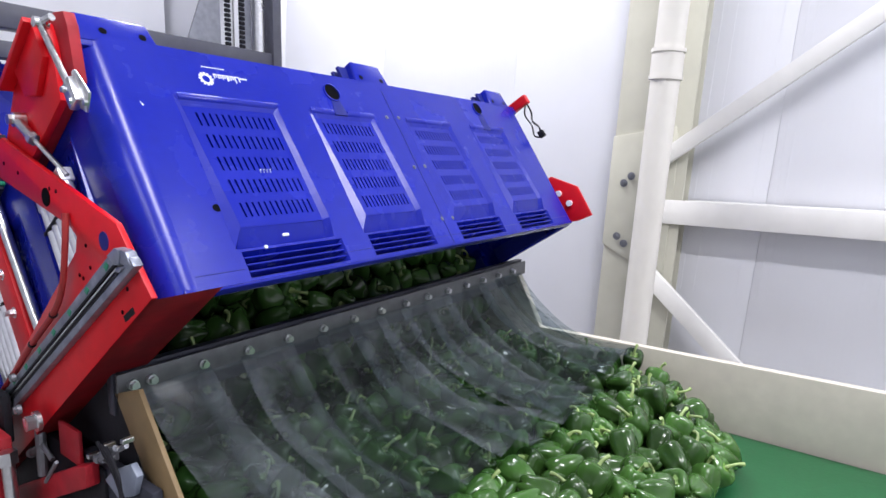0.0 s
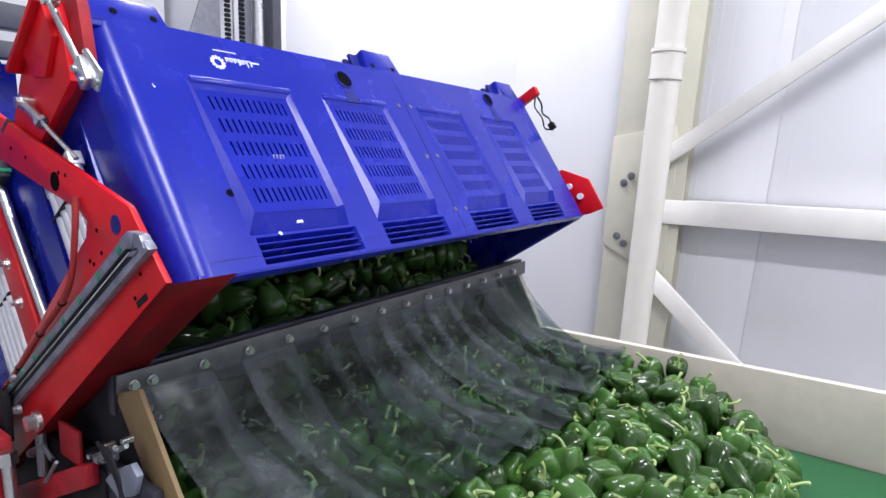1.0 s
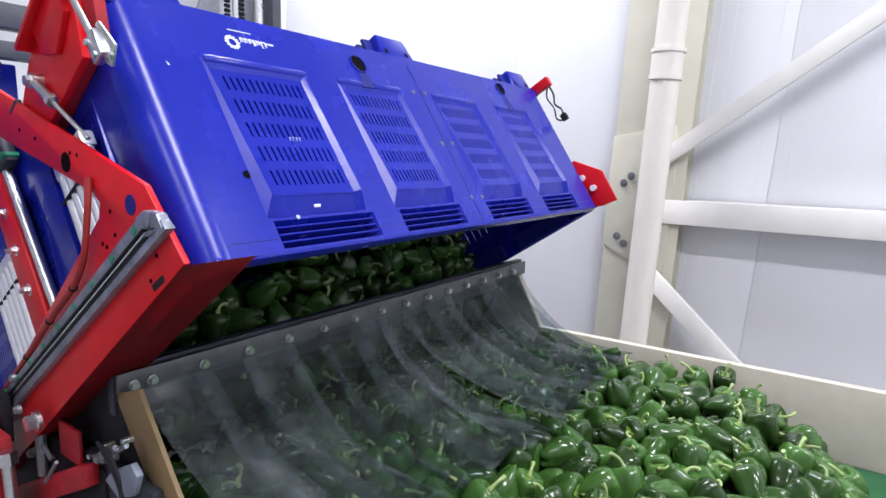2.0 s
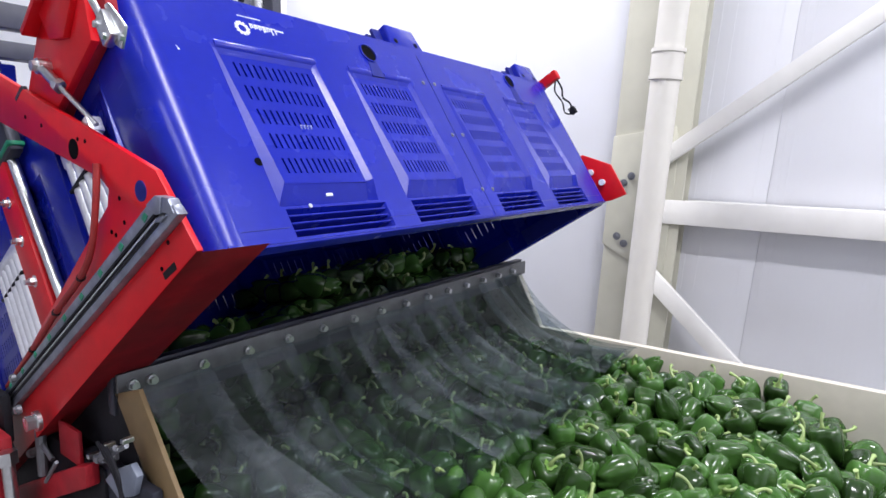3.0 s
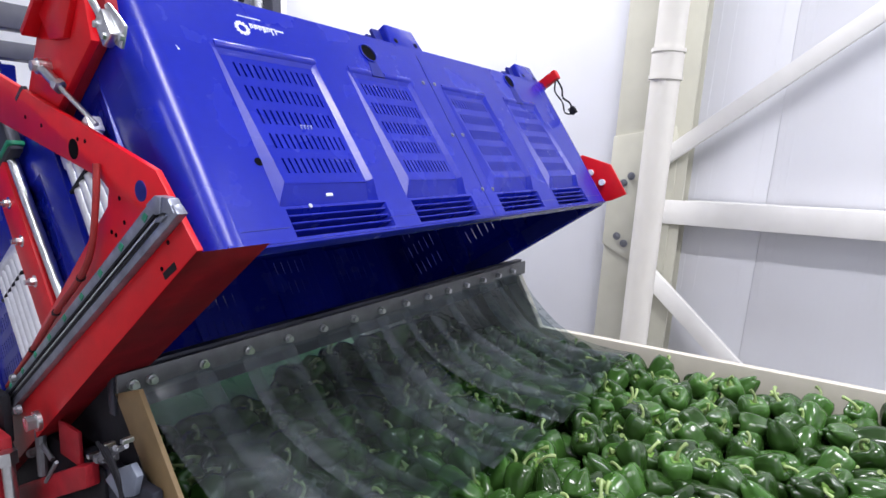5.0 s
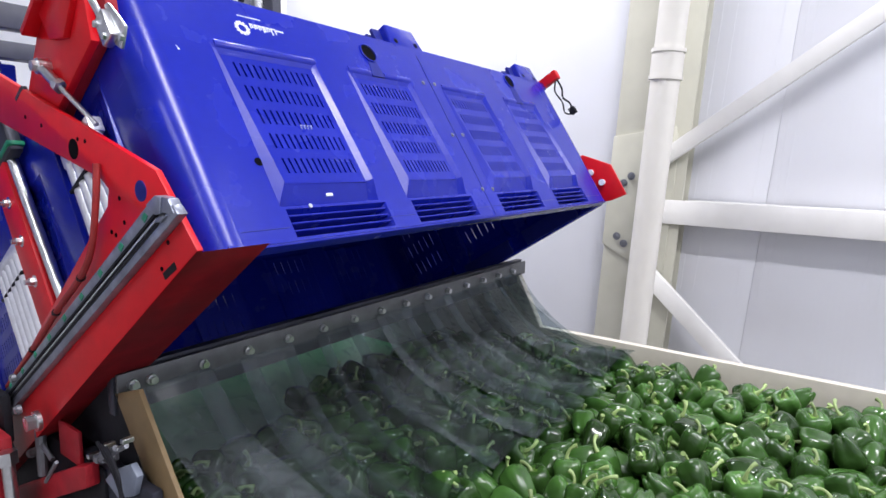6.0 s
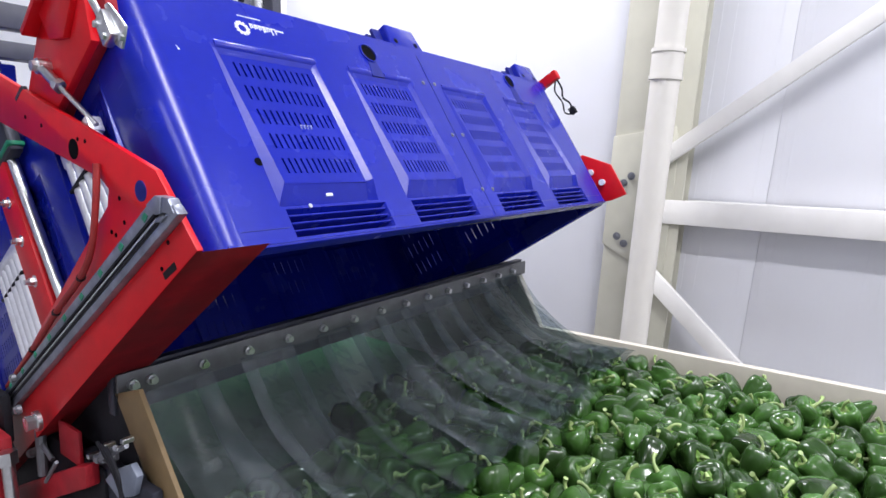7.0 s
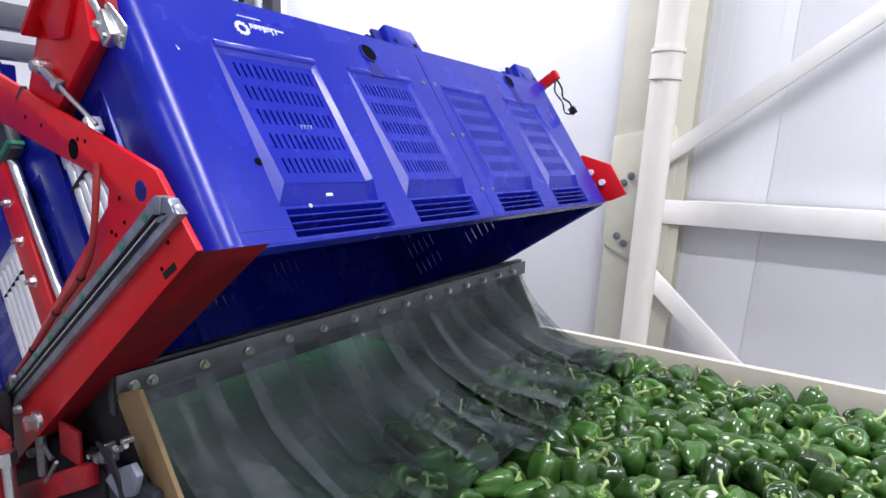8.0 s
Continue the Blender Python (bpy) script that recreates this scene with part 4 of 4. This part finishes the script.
def flow(q, h):
    """The place on the stream at q metres past the foot of the bin, h above its bed."""
    def at(s):
        if s >= 0:
            return Vector((0, CORNER_Y - s, BELT_Z))
        return Vector((0, CORNER_Y, BELT_Z)) + V * s
    p = (at(q - 0.06) + at(q) + at(q + 0.06)) / 3
    k = min(1, max(0, (0.06 - q) / 0.12))
    up = (Vector((0, 0, 1)) * (1 - k) + N * k).normalized()
    flat = h if h < 0.1699 else 0.045
    return p + up * (flat * (1 - k) + h * k)


def any_turn(rng):
    pick = rng.random()
    tilt = rng.uniform(115, 175) if pick < 0.38 else rng.uniform(60, 120) if pick < 0.85 else rng.uniform(0, 180)
    return Euler((radians(tilt), radians(rng.uniform(-35, 35)), radians(rng.uniform(0, 360)))).to_matrix().to_4x4()


def add_pepper(x, q, h, rng):
    body, stem, calyx = KINDS[rng.randrange(len(KINDS))]
    p = new("bell_pepper", body)
    new("stem", stem).parent = p
    new("calyx", calyx).parent = p
    tagged(p, "glossy dark green bell pepper with a pale curved stem", "pepper", "green bell peppers on the belt")
    turn = any_turn(rng)
    p.matrix_world = Matrix.Translation(flow(q, h) + Vector((x, 0, 0))) @ turn
    PEPPERS.append((p, x, q, h, turn))


rng = random.Random(11)
GAP = 0.0560
WIDTH = (0.445, 1.565)


def front_at(x):
    return 1.030 - 0.22 * max(0, (x - 1.33) / 0.25) ** 1.6 + 0.02 * math.sin(9 * x)


def put(both, bm, m):
    bmesh.ops.transform(bm, matrix=m, verts=bm.verts)
    join(both, bm)


def add_heap(data, stems, q, h):
    r = new("bell_peppers", data)
    s = new("stems", stems)
    s.parent = r
    tagged(s, kind="stuff")
    tagged(r, "row of green bell peppers in the sliding heap", "peppers", kind="stuff")
    r.matrix_world = Matrix.Translation(flow(q, h))
    HEAPS.append((r, q, h))


NEAR_SIDE = 0.83  # peppers closer to the near board stay under the curtain and go as whole rows
row, q = 0, -0.312
while q < 1.06:
    both, stems = bmesh.new(), bmesh.new()
    for c in range(21):
        x = WIDTH[0] + (c + (0.5 if row % 2 else 0)) * GAP + rng.uniform(-0.012, 0.012)
        qq = q + rng.uniform(-0.013, 0.013)
        f = front_at(x)
        if x > WIDTH[1] or qq > f or (qq < 0 and x < 0.62 - qq * 1.8):
            continue
        rise = min(1, max(0, (f - qq) / 0.13))
        h = 0.034 + (0.066 + 0.022 * min(1, max(0, (x - 1.15) / 0.3))) * rise + rng.uniform(-0.022, 0.022) * (0.2 + 0.8 * rise)
        if x > NEAR_SIDE:
            add_pepper(x, qq, h, rng)
        else:
            b_, s_, c_ = pepper_parts(rng.randrange(9))
            m = Matrix.Translation((x, q - qq, h - 0.059)) @ any_turn(rng)
            put(both, b_, m)
            put(stems, s_, m)
            c_.free()
    if both.verts:
        add_heap(mesh_of("bell_peppers", both, PEPPER_MANY, 180), mesh_of("stems", stems, STEM, 50), q, 0.059)
    else:
        both.free()
        stems.free()
    q += GAP * 0.93
    row += 1

# rows of peppers beneath and behind, each row one rigid piece
ROWS = []
for k in range(6):
    both = bmesh.new()
    stems = bmesh.new()
    for c in range(0 if k < 4 else 7, 18):
        b_, s_, c_ = pepper_parts(rng.randrange(9))
        m = Matrix.Translation((WIDTH[0] + c * 0.0655 + rng.uniform(-0.012, 0.012), rng.uniform(-0.014, 0.014), rng.uniform(-0.012, 0.012))) @ any_turn(rng)
        put(both, b_, m)
        put(stems, s_, m)
        c_.free()
    data = mesh_of("bell_peppers", both, PEPPER_MANY, 180)
    d2 = mesh_of("stems", stems, STEM, 50)
    ROWS.append((data, d2))


def add_row(q, h, rng):
    far_only = q < (-0.16 if h < 0.06 else -0.36)
    data, d2 = ROWS[rng.randrange(4, 6) if far_only else rng.randrange(4)]
    add_heap(data, d2, q, h)


q = -0.47
while q < 0.88:
    add_row(q, 0.034, rng)
    q += 0.0665
for k, h in enumerate((0.100, 0.170, 0.225, 0.280, 0.33)):
    q = -0.47 + 0.02 * k
    while q < -0.03:
        add_row(q, h, rng)
        q += 0.0655

# ---- what moves ----


def motions():
    for ob, m in SLIDERS:
        walk(ob, [(t, Matrix.Translation(SLIDE * (a - 1)) @ m) for t, a in SLIDING])
    for k, (ob, x, y) in enumerate(STRIPS):
        rows = []
        for t in (0.0, 0.7, 1.5, 2.2, 3.0, 3.7, 4.5, 5.2, 6.0, 6.7, 7.4, 8.0):
            sway = 2.0 * math.sin(1.9 * t + k * 0.9) + 1.2 * math.sin(3.7 * t + k * 2.3)
            drop = max(0.0, 1 - k / 6.5) * 9.0 * min(1.0, max(0.0, (t - 5.0) / 2.4))
            rows.append((t, pose(x, y, 1.285, sway + drop)))
        walk(ob, rows)
    times = [0.0, 0.1] + [0.5 * i for i in range(1, 16)] + [7.9, 8.0]
    for p, x, q, h, turn in PEPPERS:
        rows = []
        for t in times:
            s = q + SPEED * t
            roll = Matrix.Rotation(min(0, s) * 2.5, 4, "X")
            rows.append((t, Matrix.Translation(flow(s, h) + Vector((x, 0, 0))) @ roll @ turn))
        walk(p, rows)
    for r, q, h in HEAPS:
        rows = []
        for t in times:
            slow = 0.0168 * min(t, 4.7) ** 2 + SPEED * 1.4 * max(0, t - 4.7)
            s = q + (SPEED * t if h < 0.06 else slow)
            rows.append((t, Matrix.Translation(flow(s, h)) @ Matrix.Rotation(min(0, s) * 1.5, 4, "X")))
        walk(r, rows)


motions()
